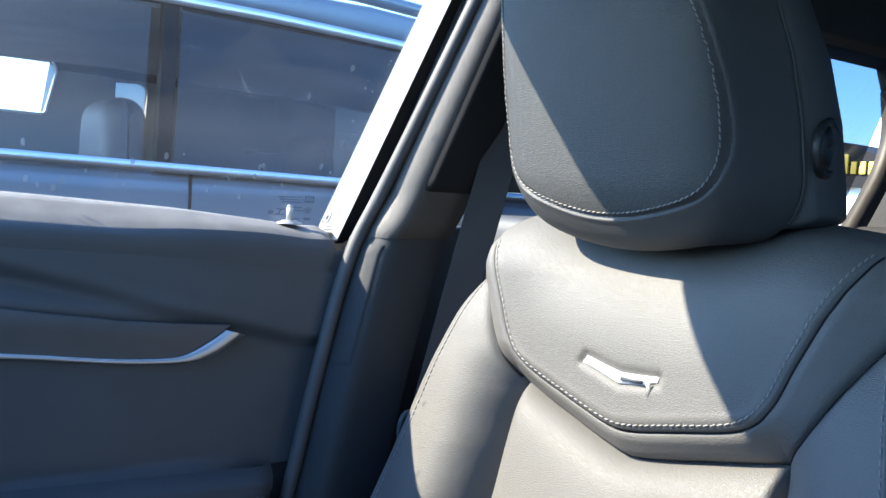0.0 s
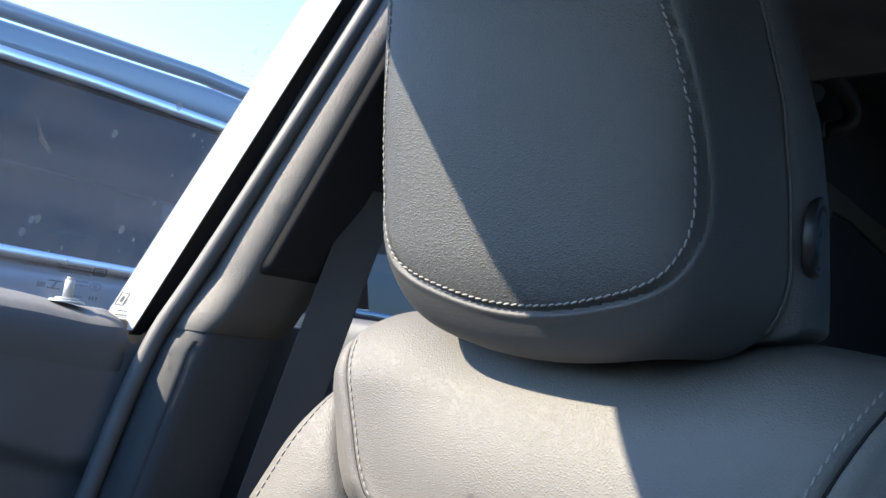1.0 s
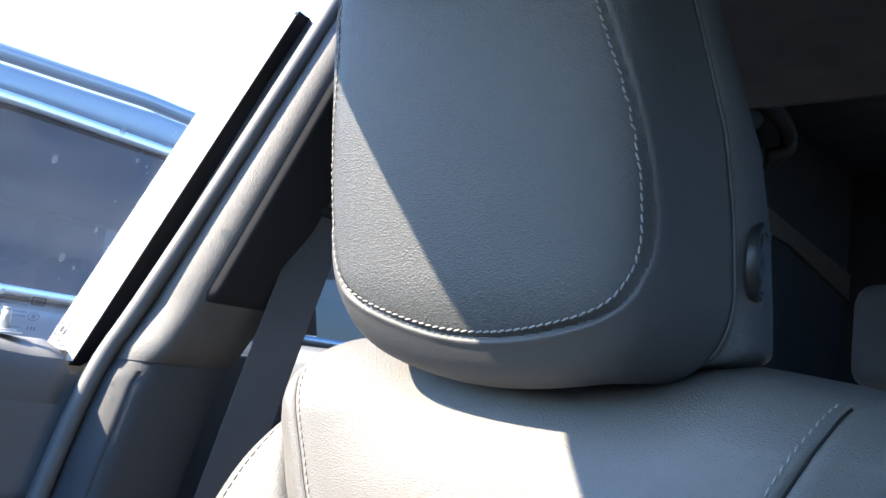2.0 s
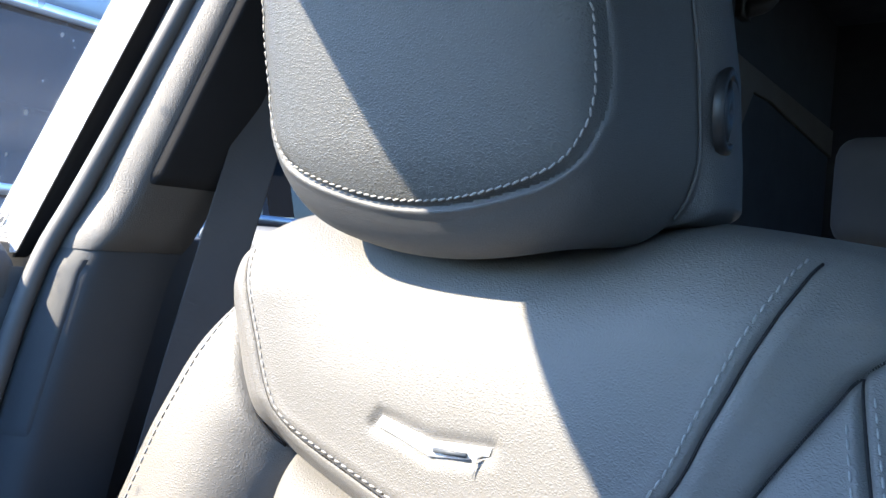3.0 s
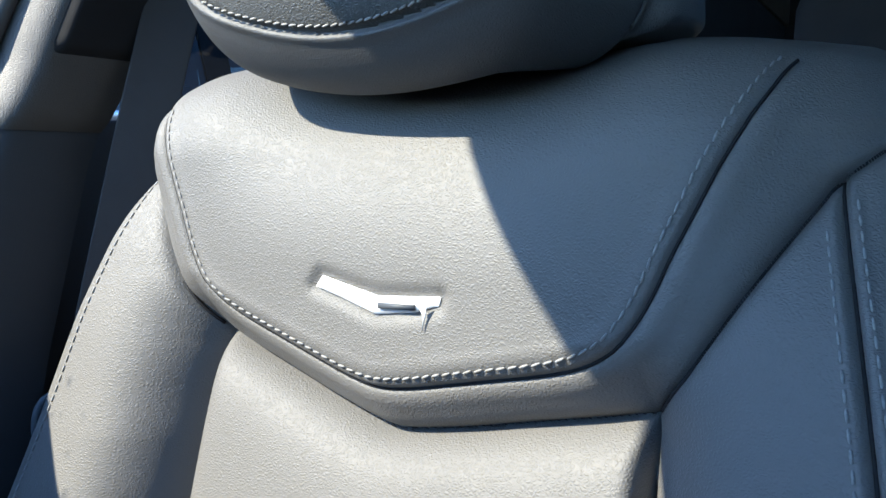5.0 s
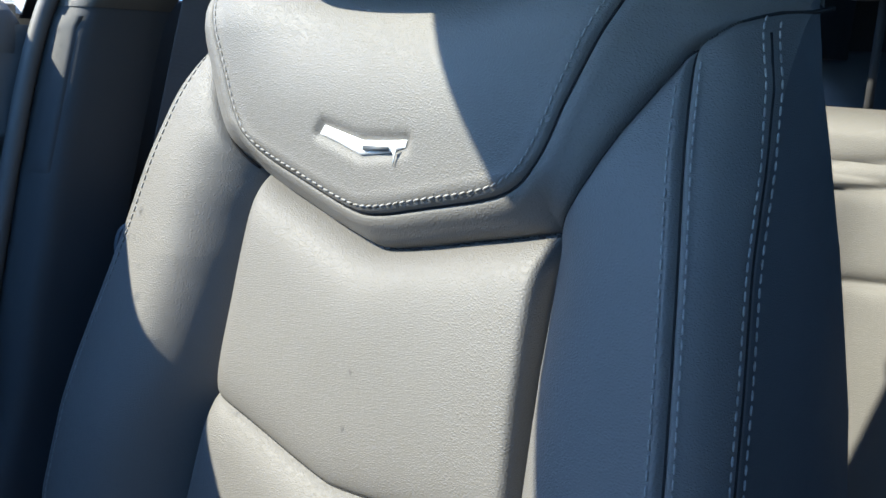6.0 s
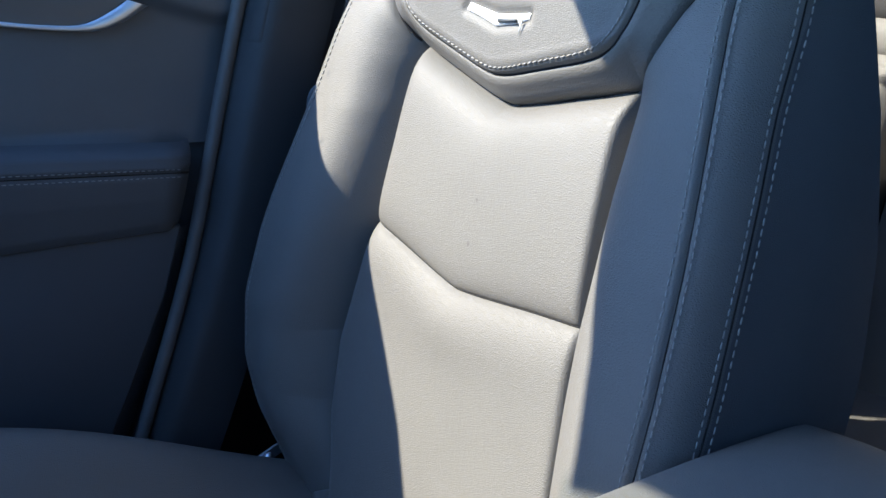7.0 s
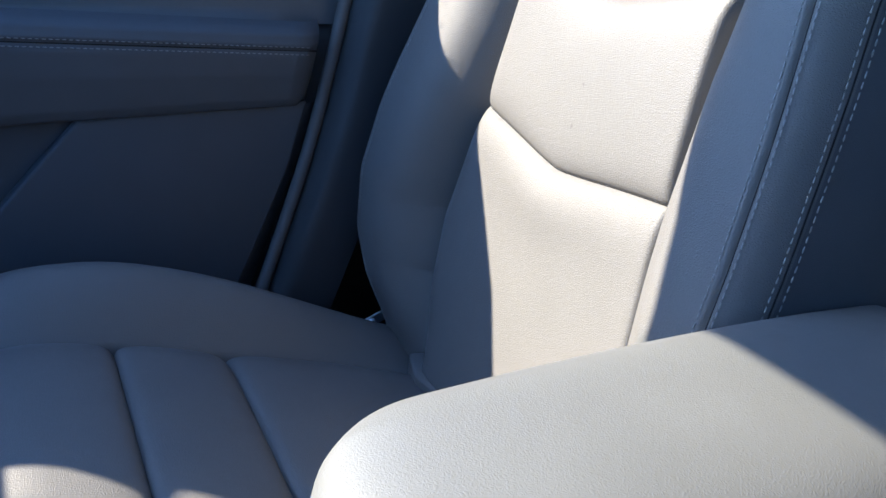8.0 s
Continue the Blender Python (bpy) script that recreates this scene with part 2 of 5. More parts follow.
def stitches(name, line, parent, pitch=0.0066, length=0.0052, r=0.00075, slant=0.0, mat=None):
    """Short threads, one after another, lying along a line of 3D points."""
    pts = resample(line, pitch)
    verts, faces = [], []
    for i in range(len(pts) - 1):
        a, b = Vector(pts[i]), Vector(pts[i + 1])
        d = (b - a).normalized()
        side = d.cross(Vector((0, 1, 0)))
        side = side.normalized() if side.length > 1e-4 else Vector((1, 0, 0))
        d = (d + side * slant * (1 + 0.3 * random.uniform(-1, 1))).normalized()
        side = d.cross(Vector((0, 1, 0))).normalized()
        upv = side.cross(d)
        mid = (a + b) / 2
        k0 = len(verts)
        for t, w in ((-0.5, 0.35), (-0.36, 0.9), (0.0, 1.1), (0.36, 0.9), (0.5, 0.35)):
            for j in range(6):
                an = j * math.pi / 3
                verts.append(mid + d * (t * length) + (side * math.cos(an) + upv * math.sin(an)) * r * w)
        for q in range(4):
            for j in range(6):
                faces.append((k0 + q * 6 + j, k0 + q * 6 + (j + 1) % 6, k0 + q * 6 + 6 + (j + 1) % 6, k0 + q * 6 + 6 + j))
        faces.append(tuple(k0 + j for j in range(6))[::-1])
        faces.append(tuple(k0 + 24 + j for j in range(6)))
    ob = part(name, (verts, faces), mat or THREAD, parent)
    return tagged(ob, kind="stuff")


def line_distance(u, z, line):
    """Distance in the plane from each (u, z) to a polyline."""
    best = np.full(u.shape, 9.0)
    for (ax, az), (bx, bz) in zip(line[:-1], line[1:]):
        dx, dz = bx - ax, bz - az
        t = np.clip(((u - ax) * dx + (z - az) * dz) / (dx * dx + dz * dz + 1e-12), 0, 1)
        best = np.minimum(best, np.hypot(u - ax - t * dx, z - az - t * dz))
    return best


def smoothstep(x, a, b):
    t = np.clip((x - a) / (b - a), 0, 1)
    return t * t * (3 - 2 * t)


def inside(u, z, poly):
    hit = np.zeros(u.shape, bool)
    n = len(poly)
    for i in range(n):
        (ax, az), (bx, bz) = poly[i], poly[(i + 1) % n]
        cross = ((az > z) != (bz > z)) & (u < (bx - ax) * (z - az) / (bz - az + 1e-12) + ax)
        hit ^= cross
    return hit


def grid_parts(P, ids, table, parent, wrap=False):
    """Splits a grid of points (rows, columns, 3) into one mesh for each face number."""
    r, c = P.shape[:2]
    flat = P.reshape(-1, 3)
    made = {}
    cols = c if wrap else c - 1
    ii, jj = np.meshgrid(np.arange(r - 1), np.arange(cols), indexing="ij")
    j2 = (jj + 1) % c
    quads = np.stack([ii * c + jj, ii * c + j2, (ii + 1) * c + j2, (ii + 1) * c + jj], -1).reshape(-1, 4)
    idf = ids.reshape(-1)
    for num, (name, mat, label, kin) in table.items():
        q = quads[idf == num]
        if not len(q):
            continue
        used, inv = np.unique(q, return_inverse=True)
        made[num] = part(name, (flat[used].tolist(), inv.reshape(-1, 4).tolist()), mat, made.get(kin, parent) if kin is not None else parent, label)
    return made


# ---- seat ----
VALLEY = ([0.55, 0.70, 0.74, 0.80, 0.88, 1.02, 1.10, 1.20, 1.225, 1.25, 1.28, 1.295, 1.31, 1.324, 1.332, 1.337, 1.40], [0.13, 0.14, 0.15, 0.172, 0.182, 0.163, 0.156, 0.150, 0.169, 0.1835, 0.201, 0.210, 0.219, 0.233, 0.247, 0.265, 0.30])
CREST = ([0.55, 0.65, 0.70, 0.76, 0.82, 0.90, 0.985, 1.028, 1.106, 1.15, 1.206, 1.258, 1.312, 1.40], [0.20, 0.225, 0.245, 0.273, 0.289, 0.293, 0.288, 0.283, 0.269, 0.260, 0.249, 0.236, 0.220, 0.20])
CREST_Y = ([0.55, 0.65, 0.70, 0.76, 0.82, 0.90, 0.985, 1.028, 1.106, 1.15, 1.206, 1.258, 1.312, 1.34, 1.40], [-0.07, -0.085, -0.098, -0.118, -0.127, -0.124, -0.104, -0.090, -0.063, -0.049, -0.033, -0.014, 0.016, 0.026, 0.04])
EDGE = ([0.55, 0.65, 0.70, 0.76, 0.82, 0.90, 0.985, 1.028, 1.103, 1.15, 1.206, 1.26, 1.312, 1.338, 1.40], [0.222, 0.248, 0.270, 0.298, 0.313, 0.315, 0.309, 0.304, 0.291, 0.283, 0.273, 0.266, 0.258, 0.252, 0.246])
def eased(table, width=0.022):
    """A table of (heights, values), its corners rounded off."""
    z = np.linspace(0.45, 1.5, 1051)
    k = np.hanning(int(width * 2000) + 3)
    v = np.interp(z, *table)
    n = len(k) // 2
    v = np.convolve(np.pad(v, n, mode="edge"), k / k.sum(), mode="valid")
    return z, v


CREST, CREST_Y, EDGE = eased(CREST), eased(CREST_Y), eased(EDGE)
half1 = [(0.197, 1.374), (0.190, 1.362), (0.186, 1.350), (0.182, 1.340), (0.1735, 1.320), (0.1635, 1.295), (0.1565, 1.280), (0.151, 1.265), (0.1435, 1.250), (0.133, 1.236), (0.113, 1.2245), (0.057, 1.2105), (0.012, 1.1985)]
S1 = smooth_line([(-a, b) for a, b in half1] + [(a, b) for a, b in half1[::-1]], 0.002, 2)


def offset_line(line, d):
    """The same line, moved to its left by d."""
    n = np.gradient(np.asarray(line), axis=0)
    n /= np.linalg.norm(n, axis=1)[:, None] + 1e-9
    return np.asarray(line) + np.stack([-n[:, 1], n[:, 0]], 1) * d


G1 = offset_line(S1, -0.0064)
W1 = offset_line(S1, -0.0034)
half2 = [(0.150, 1.2005), (0.119, 1.192), (0.079, 1.182), (0.050, 1.174), (0.008, 1.1645)]
S2 = smooth_line([(-a, b) for a, b in half2] + [(a, b) for a, b in half2[::-1]], 0.002, 2)
half3 = [(0.20, 1.021), (0.163, 1.0185), (0.10, 1.010), (0.04, 1.000), (0.006, 0.9955)]
S3 = smooth_line([(-a, b) for a, b in half3] + [(a, b) for a, b in half3[::-1]], 0.003, 2)
LOGO = [(-0.043, 1.2435), (-0.0375, 1.2505), (-0.020, 1.2475), (0.004, 1.2435), (0.046, 1.2475), (0.0445, 1.2425), (0.030, 1.2375), (0.002, 1.2330), (-0.024, 1.2395)]


def top_line(u):
    a = np.abs(u)
    drop = np.where(np.asarray(u) < 0, 0.052 * smoothstep(a, 0.185, 0.245), 0.026 * smoothstep(a, 0.215, 0.268))
    return 1.383 - 0.012 * (a / 0.2) ** 2 - drop


def outer_cut(u, z):
    """The door-side shoulder is narrower near its top."""
    return 0.025 * smoothstep(z, 1.16, 1.34) * (u < 0)


def seat_front(u, z):
    """How far back the seat's front lies, in metres, at each side offset and height."""
    a = np.abs(u)
    vx, cx, ex = (np.interp(z, *T) for T in (VALLEY, CREST, EDGE))
    ex = ex - outer_cut(u, z)
    vb = np.interp(np.minimum(z, 1.2), *VALLEY)
    yc = np.interp(z, *CREST_Y)
    low = np.interp(u, S2[:, 0], S2[:, 1])
    seam3 = np.interp(u, S3[:, 0], S3[:, 1])
    yi = -0.19 * (1.2 - np.minimum(z, 1.22)) + 0.004
    # insert panels, each a little puffed
    d2 = np.clip(low - z, 0, 1)
    d3 = np.abs(z - seam3)
    # bolsters
    b = np.clip((a - vb) / (cx - vb), 0, 1)
    rise = 1 - (1 - b) ** np.interp(z, [0.6, 0.9, 1.03, 1.13, 1.19, 1.24, 1.3], [2.8, 3.6, 4.4, 4.4, 3.4, 2.2, 1.6])
    high = smoothstep(z, 1.19, 1.235)
    deep = np.where(u < 0, 0.010, 0.0) * (1 - smoothstep(z, 1.15, 1.20))
    base = (yi + 0.014 + deep) * (1 - high) + np.interp(z, [1.2, 1.26, 1.30, 1.34], [-0.002, -0.002, 0.004, 0.022]) * high
    t = np.clip((a - cx) / np.maximum(ex - cx, 1e-4), 0, 1)
    bol = base + (yc - base) * rise + 0.045 * (1 - np.sqrt(np.maximum(0, 1 - 0.98 * t * t)))
    plain = bol + smoothstep(z, 1.198, 1.24) * 0.005 * np.exp(-np.clip(a - vx, 0, 1) / 0.012)
    dc = np.abs(a - cx)
    bol = bol + np.where(u > 0, 0.0060, 0.0012) * np.exp(-dc / 0.0017) - np.where(u > 0, 0.0014, 0.0002) * np.exp(-((dc - 0.0045) / 0.0024) ** 2)
    bol = bol + smoothstep(z, 1.198, 1.24) * 0.005 * np.exp(-np.clip(a - vx, 0, 1) / 0.012)
    # insert panels, each a little puffed
    puff = 0.013 * (1 - np.exp(-d2 / 0.017)) + 0.009 * (1 - np.exp(-d3 / 0.014)) + 0.004
    puff += 0.0045 * np.exp(-((z - seam3 + 0.030) / 0.034) ** 2) * (1 - np.exp(-d3 / 0.010)) * (z < seam3) * np.clip(1 - a / 0.2, 0, 1)
    insert = yi + 0.014 + deep * np.exp(-np.clip(vx - a, 0, 1) / 0.006) - puff * (1 - np.exp(-np.clip(vx - a, 0, 1) / np.where(u > 0, 0.0025, 0.006))) * (1 - np.exp(-d2 / 0.006))
    # yoke pad over insert and bolsters
    yoke = -0.0165 + 0.05 * a ** 2 + 4.0 * np.clip(z - 1.255, 0, 1) ** 2 * (1 - smoothstep(a, 0.05, 0.165))
    yoke = yoke + np.where(u > 0, 0.028 * smoothstep(a, 0.16, 0.25) * smoothstep(z, 1.26, 1.34), 0)
    dlow = np.clip(z - low, 0, 1)
    dside = np.clip(vx - a, 0, 1) * 0.8
    kl = (0.74 * np.clip(1 - dlow / 0.042, 0, 1) ** 1.4 + 0.26 * np.exp(-dlow / 0.004)) * (1 - smoothstep(a, 0.146, 0.186))
    ks = np.exp(-dside / np.where(u > 0, np.interp(z, [1.22, 1.27, 1.33], [0.009, 0.011, 0.020]), 0.009)) * smoothstep(z, 1.176, 1.214)
    meet = ((yi + 0.014) * kl + plain * ks) / (kl + ks + 1e-6)
    yoke = yoke + (meet - yoke) * (1 - (1 - kl) * (1 - ks))
    inner = a < vx
    y = np.where(inner, np.where(z > low, yoke, insert), bol)
    # sharp stitched joints between the panels
    y = y + np.where(inner, 0.005 * np.exp(-np.abs(z - low) / 0.0020), 0) + np.where(inner & (z < low), 0.003 * np.exp(-np.abs(z - seam3) / 0.0022), 0)
    y = y + (0.0035 + 0.003 * smoothstep(z, 1.19, 1.23)) * np.exp(-np.abs(a - vx) / 0.0022) * (1 - smoothstep(z, 1.315, 1.337))
    # seam of the yoke panel: a fine groove with a raised lip below it
    d1 = line_distance(u, z, G1[::3])
    y = y + np.where(inner & (z > low), 0.0034 * (1 - smoothstep(z, 1.345, 1.366)) * np.exp(-d1 / 0.0013) - 0.0012 * np.exp(-((d1 - 0.008) / 0.005) ** 2), 0)
    # soft welt between the threads and that seam
    y = y - np.where(inner & (z > low), 0.0008 * (1 - smoothstep(z, 1.345, 1.366)) * np.exp(-(line_distance(u, z, W1[::3]) / 0.0019) ** 2), 0)
    # pressed-in emblem
    dl = line_distance(u, z, LOGO + LOGO[:1])
    lin = inside(u, z, LOGO)
    y = y + np.where(lin, 0.0028, 0.0028 * np.exp(-(dl / 0.0045) ** 2))
    # top rolls back
    def roll(length, depth):
        q = np.clip((z - (top_line(u) - length)) / length, 0, 1)
        return depth * (1 - np.sqrt(np.maximum(0, 1 - 0.985 * q * q)))
    w = smoothstep(vx - a, -0.012, 0.02)
    y = y + roll(0.05, 0.062) * (1 - w) + roll(0.065, 0.075) * w
    return np.where(y > 0.06, 0.06 + 0.045 * np.tanh((y - 0.06) / 0.045), y)


def seat_back(z):
    """How far back the seat's side reaches at a height."""
    return np.interp(z, [0.56, 0.70, 0.80, 0.90, 1.00, 1.10, 1.20, 1.25, 1.30, 1.36], [0.02, 0.045, 0.066, 0.090, 0.116, 0.130, 0.124, 0.110, 0.096, 0.100])


def build_seat():
    seat = tagged(group_empty("front_seat", (0, -0.2, 0.38)), "grey leather front seat with stitched seams, sunlit, beside the door", "car seat")
    nv, nu = 640, 600
    v = np.linspace(0, 1, nv)
    s = np.linspace(-1, 1, nu)
    zc = 0.56 + (1.38 - 0.56) * v
    Z = np.empty((nv, nu))
    U = np.empty((nv, nu))
    for i in range(nv):
        ex = np.interp(min(zc[i], 1.336), *EDGE)
        U[i] = s * ex
        Z[i] = 0.56 + (top_line(U[i]) - 0.56) * v[i]
        U[i] = s * (np.interp(np.minimum(Z[i], 1.338), *EDGE) - outer_cut(s, Z[i]))
    Y = seat_front(U, Z)
    P = np.stack([U, Y, Z], -1)
    fu, fz = U[:-1, :-1] / 2 + U[1:, 1:] / 2, Z[:-1, :-1] / 2 + Z[1:, 1:] / 2
    vx = np.interp(fz, *VALLEY)
    low = np.interp(fu, S2[:, 0], S2[:, 1])
    seam3 = np.interp(fu, S3[:, 0], S3[:, 1])
    ids = np.where(fz > low, 2, np.where(fz > seam3, 3, 4))
    poly = [tuple(p) for p in G1] + [(0.2, 1.45), (-0.2, 1.45)]
    ids = np.where(inside(fu, fz, poly), 1, ids)
    ids = np.where(np.abs(fu) > vx, np.where(fu < 0, 5, 6), ids)
    grid_parts(P, ids, {
        1: ("yoke_panel", LEATHER, "pale sunlit leather upper panel", None),
        2: ("yoke_border", LEATHER, "", None),
        3: ("insert_panel", LEATHER, "", None),
        4: ("insert_panel", LEATHER, "", None),
        5: ("side_bolster", LEATHER, "", None),
        6: ("side_bolster", LEATHER, "", None)}, seat)
    # sides, top and back of the backrest
    for k in (0, -1):
        rim = P[:, k]
        cols = [rim]
        for t in np.linspace(0.12, 1, 9):
            q = rim.copy()
            back = np.maximum(seat_back(q[:, 2]), rim[:, 1] + 0.004)
            q[:, 1] = rim[:, 1] + (back - rim[:, 1]) * t
            q[:, 0] = rim[:, 0] * (1 + 0.02 * math.sin(t * math.pi) * np.clip((back - rim[:, 1]) / 0.09 - 0.3, 0, 1))
            cols.append(q)
        Q = np.stack(cols if k == -1 else cols[::-1], 1)[np.r_[0:nv - 48:4, nv - 48:nv]]
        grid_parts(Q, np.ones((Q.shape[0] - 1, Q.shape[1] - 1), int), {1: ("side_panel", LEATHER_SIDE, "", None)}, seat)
    top = P[-1]
    rows = [top]
    for t in np.linspace(0.2, 1, 5):
        q = top.copy()
        q[:, 1] = top[:, 1] + (np.maximum(0.106, top[:, 1] + 0.003) - top[:, 1]) * t
        q[:, 2] = top[:, 2] + 0.004 * math.sin(t * math.pi) - 0.02 * max(0, t - 0.7)
        rows.append(q)
    Q = np.stack(rows, 0)[:, np.r_[0:nu - 1:3, nu - 1]]
    grid_parts(Q, np.ones((Q.shape[0] - 1, Q.shape[1] - 1), int), {1: ("top_panel", LEATHER, "", None)}, seat)
    bm = prism([(-0.205, 0.56), (0.205, 0.56), (0.25, 0.70), (0.288, 0.80), (0.295, 0.90), (0.29, 1.0), (0.275, 1.10), (0.257, 1.20), (0.248, 1.25), (0.235, 1.30), (0.19, 1.352), (-0.19, 1.352), (-0.235, 1.30), (-0.248, 1.25), (-0.257, 1.20), (-0.275, 1.10), (-0.29, 1.0), (-0.295, 0.90), (-0.288, 0.80), (-0.25, 0.70)], "y", -0.014, 0.006, 0.004)
    for vert in bm.verts:
        vert.co.y += float(seat_back(vert.co.z))
    part("back_panel", bm, PLASTIC, seat, "dark plastic back shell")
    # threads
    def on(line, lift=0.0006):
        line = np.asarray(line)
        return np.stack([line[:, 0], seat_front(line[:, 0], line[:, 1]) - lift, line[:, 1]], 1)
    stitches("stitching", on(S1[S1[:, 1] < np.where(S1[:, 0] > 0, 1.366, 1.346)], 0.0004), seat, slant=0.15, r=0.00068)
    # dark tubes in the seam grooves, here and below, stand in for crease shade
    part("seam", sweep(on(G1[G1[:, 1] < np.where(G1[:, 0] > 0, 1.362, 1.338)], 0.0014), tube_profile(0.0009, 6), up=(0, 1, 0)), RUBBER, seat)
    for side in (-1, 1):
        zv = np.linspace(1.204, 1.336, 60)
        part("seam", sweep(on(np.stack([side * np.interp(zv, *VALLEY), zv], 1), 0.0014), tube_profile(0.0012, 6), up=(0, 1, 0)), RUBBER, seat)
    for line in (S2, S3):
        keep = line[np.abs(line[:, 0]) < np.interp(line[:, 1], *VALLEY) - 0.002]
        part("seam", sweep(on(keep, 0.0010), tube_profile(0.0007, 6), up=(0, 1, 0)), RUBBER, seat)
    zz = np.linspace(0.62, 1.310, 150)
    for side in (-1, 1):
        cx = np.interp(zz, *CREST)
        ex = np.interp(zz, *EDGE)
        if side < 0:
            stitches("stitching", on(np.stack([side * (cx - 0.004), zz], 1), 0.0005), seat, 0.0072, 0.0052, 0.0007)
            continue
        stitches("stitching", on(np.stack([cx - 0.0066, zz], 1)[zz < 1.299]), seat, 0.0072, 0.0052, 0.0006)
        stitches("stitching", on(np.stack([cx + 0.0062, zz], 1)), seat, 0.0072, 0.0052, 0.0006)
        # dark tube adds the shade of the crest groove
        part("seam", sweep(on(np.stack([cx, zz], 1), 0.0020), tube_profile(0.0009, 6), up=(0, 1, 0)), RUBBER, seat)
        zz = np.linspace(0.62, 1.330, 150)
        cx, ex = np.interp(zz, *CREST), np.interp(zz, *EDGE)
        ta = np.interp(zz, [0.62, 1.255, 1.295, 1.33], [0.95, 0.95, 0.88, 0.70])
        tb = np.interp(zz, [0.62, 1.255, 1.295, 1.33], [0.985, 0.985, 0.94, 0.77])
        inner = on(np.stack([cx + (ex - cx) * ta, zz], 1), 0.0006)
        joint = on(np.stack([cx + (ex - cx) * tb, zz], 1), 0.0002)
        outer = joint + np.stack([np.interp(zz, [1.20, 1.33], [0.0018, 0.0030]), np.interp(zz, [1.20, 1.33], [0.0066, 0.0040]), 0 * zz], 1)
        stitches("stitching", inner + [0.0006, 0, 0], seat, 0.0072, 0.0052, 0.0007)
        stitches("stitching", outer, seat, 0.0072, 0.0052, 0.0007)
        # dark tube draws the shade between the two outer thread rows
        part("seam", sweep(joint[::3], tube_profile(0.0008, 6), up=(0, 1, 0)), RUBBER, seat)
    # small scuffs on the upper insert panel
    for cx, cz, r in ((0.013, 1.084, 0.0022), (0.014, 1.044, 0.0026)):
        ring = np.array([(cx + r * 0.6 * math.cos(q) * (1 + 0.3 * math.sin(3 * q)), cz + r * math.sin(q)) for q in [k * math.pi / 8 for k in range(16)]])
        part("scuff", (on(ring, 0.0004).tolist(), [list(range(16))]), SCUFF, seat, "small dull scuff")
    # light pad at the joint of cushion and backrest
    bm = prism([(-0.165, -0.100), (-0.118, -0.114), (-0.045, -0.100), (-0.050, -0.055), (-0.155, -0.055)], "z", 0.655, 0.697, 0.004)
    part("joint_pad", bm, LEATHER, seat)
    # emblem of silvered film
    em = resample(LOGO + LOGO[:1], 0.0012)
    c = np.array([0.002, 1.2415])
    rings = [c + (em - c) * k for k in (0.985, 0.9, 0.6, 0.25)]
    verts, faces = [], []
    n = len(em)
    for k, ring in enumerate(rings):
        yy = seat_front(ring[:, 0], ring[:, 1]) - (0.0006, 0.0018, 0.0022, 0.0022)[k]
        verts += np.stack([ring[:, 0], yy, ring[:, 1]], 1).tolist()
    for k in range(3):
        for j in range(n):
            faces.append((k * n + j, k * n + (j + 1) % n, (k + 1) * n + (j + 1) % n, (k + 1) * n + j))
    faces.append([3 * n + j for j in range(n)])
    emblem = part("emblem", (verts, faces), EMBLEM, seat, "silvery chevron badge partly under film")
    yb = float(seat_front(np.array([0.02]), np.array([1.240]))[0])
    part("film_flap", prism([(0.0345, 1.2400), (0.0385, 1.2430), (0.0380, 1.2370), (0.0362, 1.2290), (0.0365, 1.2370)], "y", yb - 0.0042, yb - 0.0036), EMBLEM, emblem)
    part("bar", prism([(0.006, 1.2372), (0.006, 1.2402), (0.030, 1.2415), (0.030, 1.2388)], "y", yb - 0.0036, yb - 0.0018), PLASTIC, emblem)
    return seat


def head_ring(z, n=280):
    """The outline of the head restraint at a height: front narrow, flaring to the rear."""
    half = np.array([(0, -0.006), (0.05, -0.0055), (0.088, -0.003), (0.108, 0.004), (0.116, 0.018), (0.124, 0.05), (0.131, 0.078), (0.1375, 0.095), (0.139, 0.115), (0.134, 0.138), (0.11, 0.158), (0.06, 0.168), (0, 0.170)])
    pts = np.vstack([half, (half * [-1, 1])[-2:0:-1]])
    pts = np.vstack([pts, pts[:1]])
    p = pts
    for _ in range(2):
        q = []
        for a, b in zip(p[:-1], p[1:]):
            q += [0.75 * a + 0.25 * b, 0.25 * a + 0.75 * b]
        p = np.array(q + q[:1])
    seg = np.r_[0, np.cumsum(np.linalg.norm(np.diff(p, axis=0), axis=1))]
    t = np.linspace(0, seg[-1], n, endpoint=False)
    return np.stack([np.interp(t, seg, p[:, 0]), np.interp(t, seg, p[:, 1])], 1)


HEAD_S = [(-0.112, 1.66), (-0.118, 1.55), (-0.123, 1.50), (-0.121, 1.44), (-0.112, 1.411), (-0.092, 1.396), (-0.04, 1.3825), (0, 1.379), (0.04, 1.3825), (0.089, 1.395), (0.106, 1.411), (0.1125, 1.44), (0.107, 1.50), (0.090, 1.55), (0.055, 1.66)]
HEAD_S = smooth_line(HEAD_S, 0.002, 2)
HEAD_G = offset_line(HEAD_S, -0.0030)


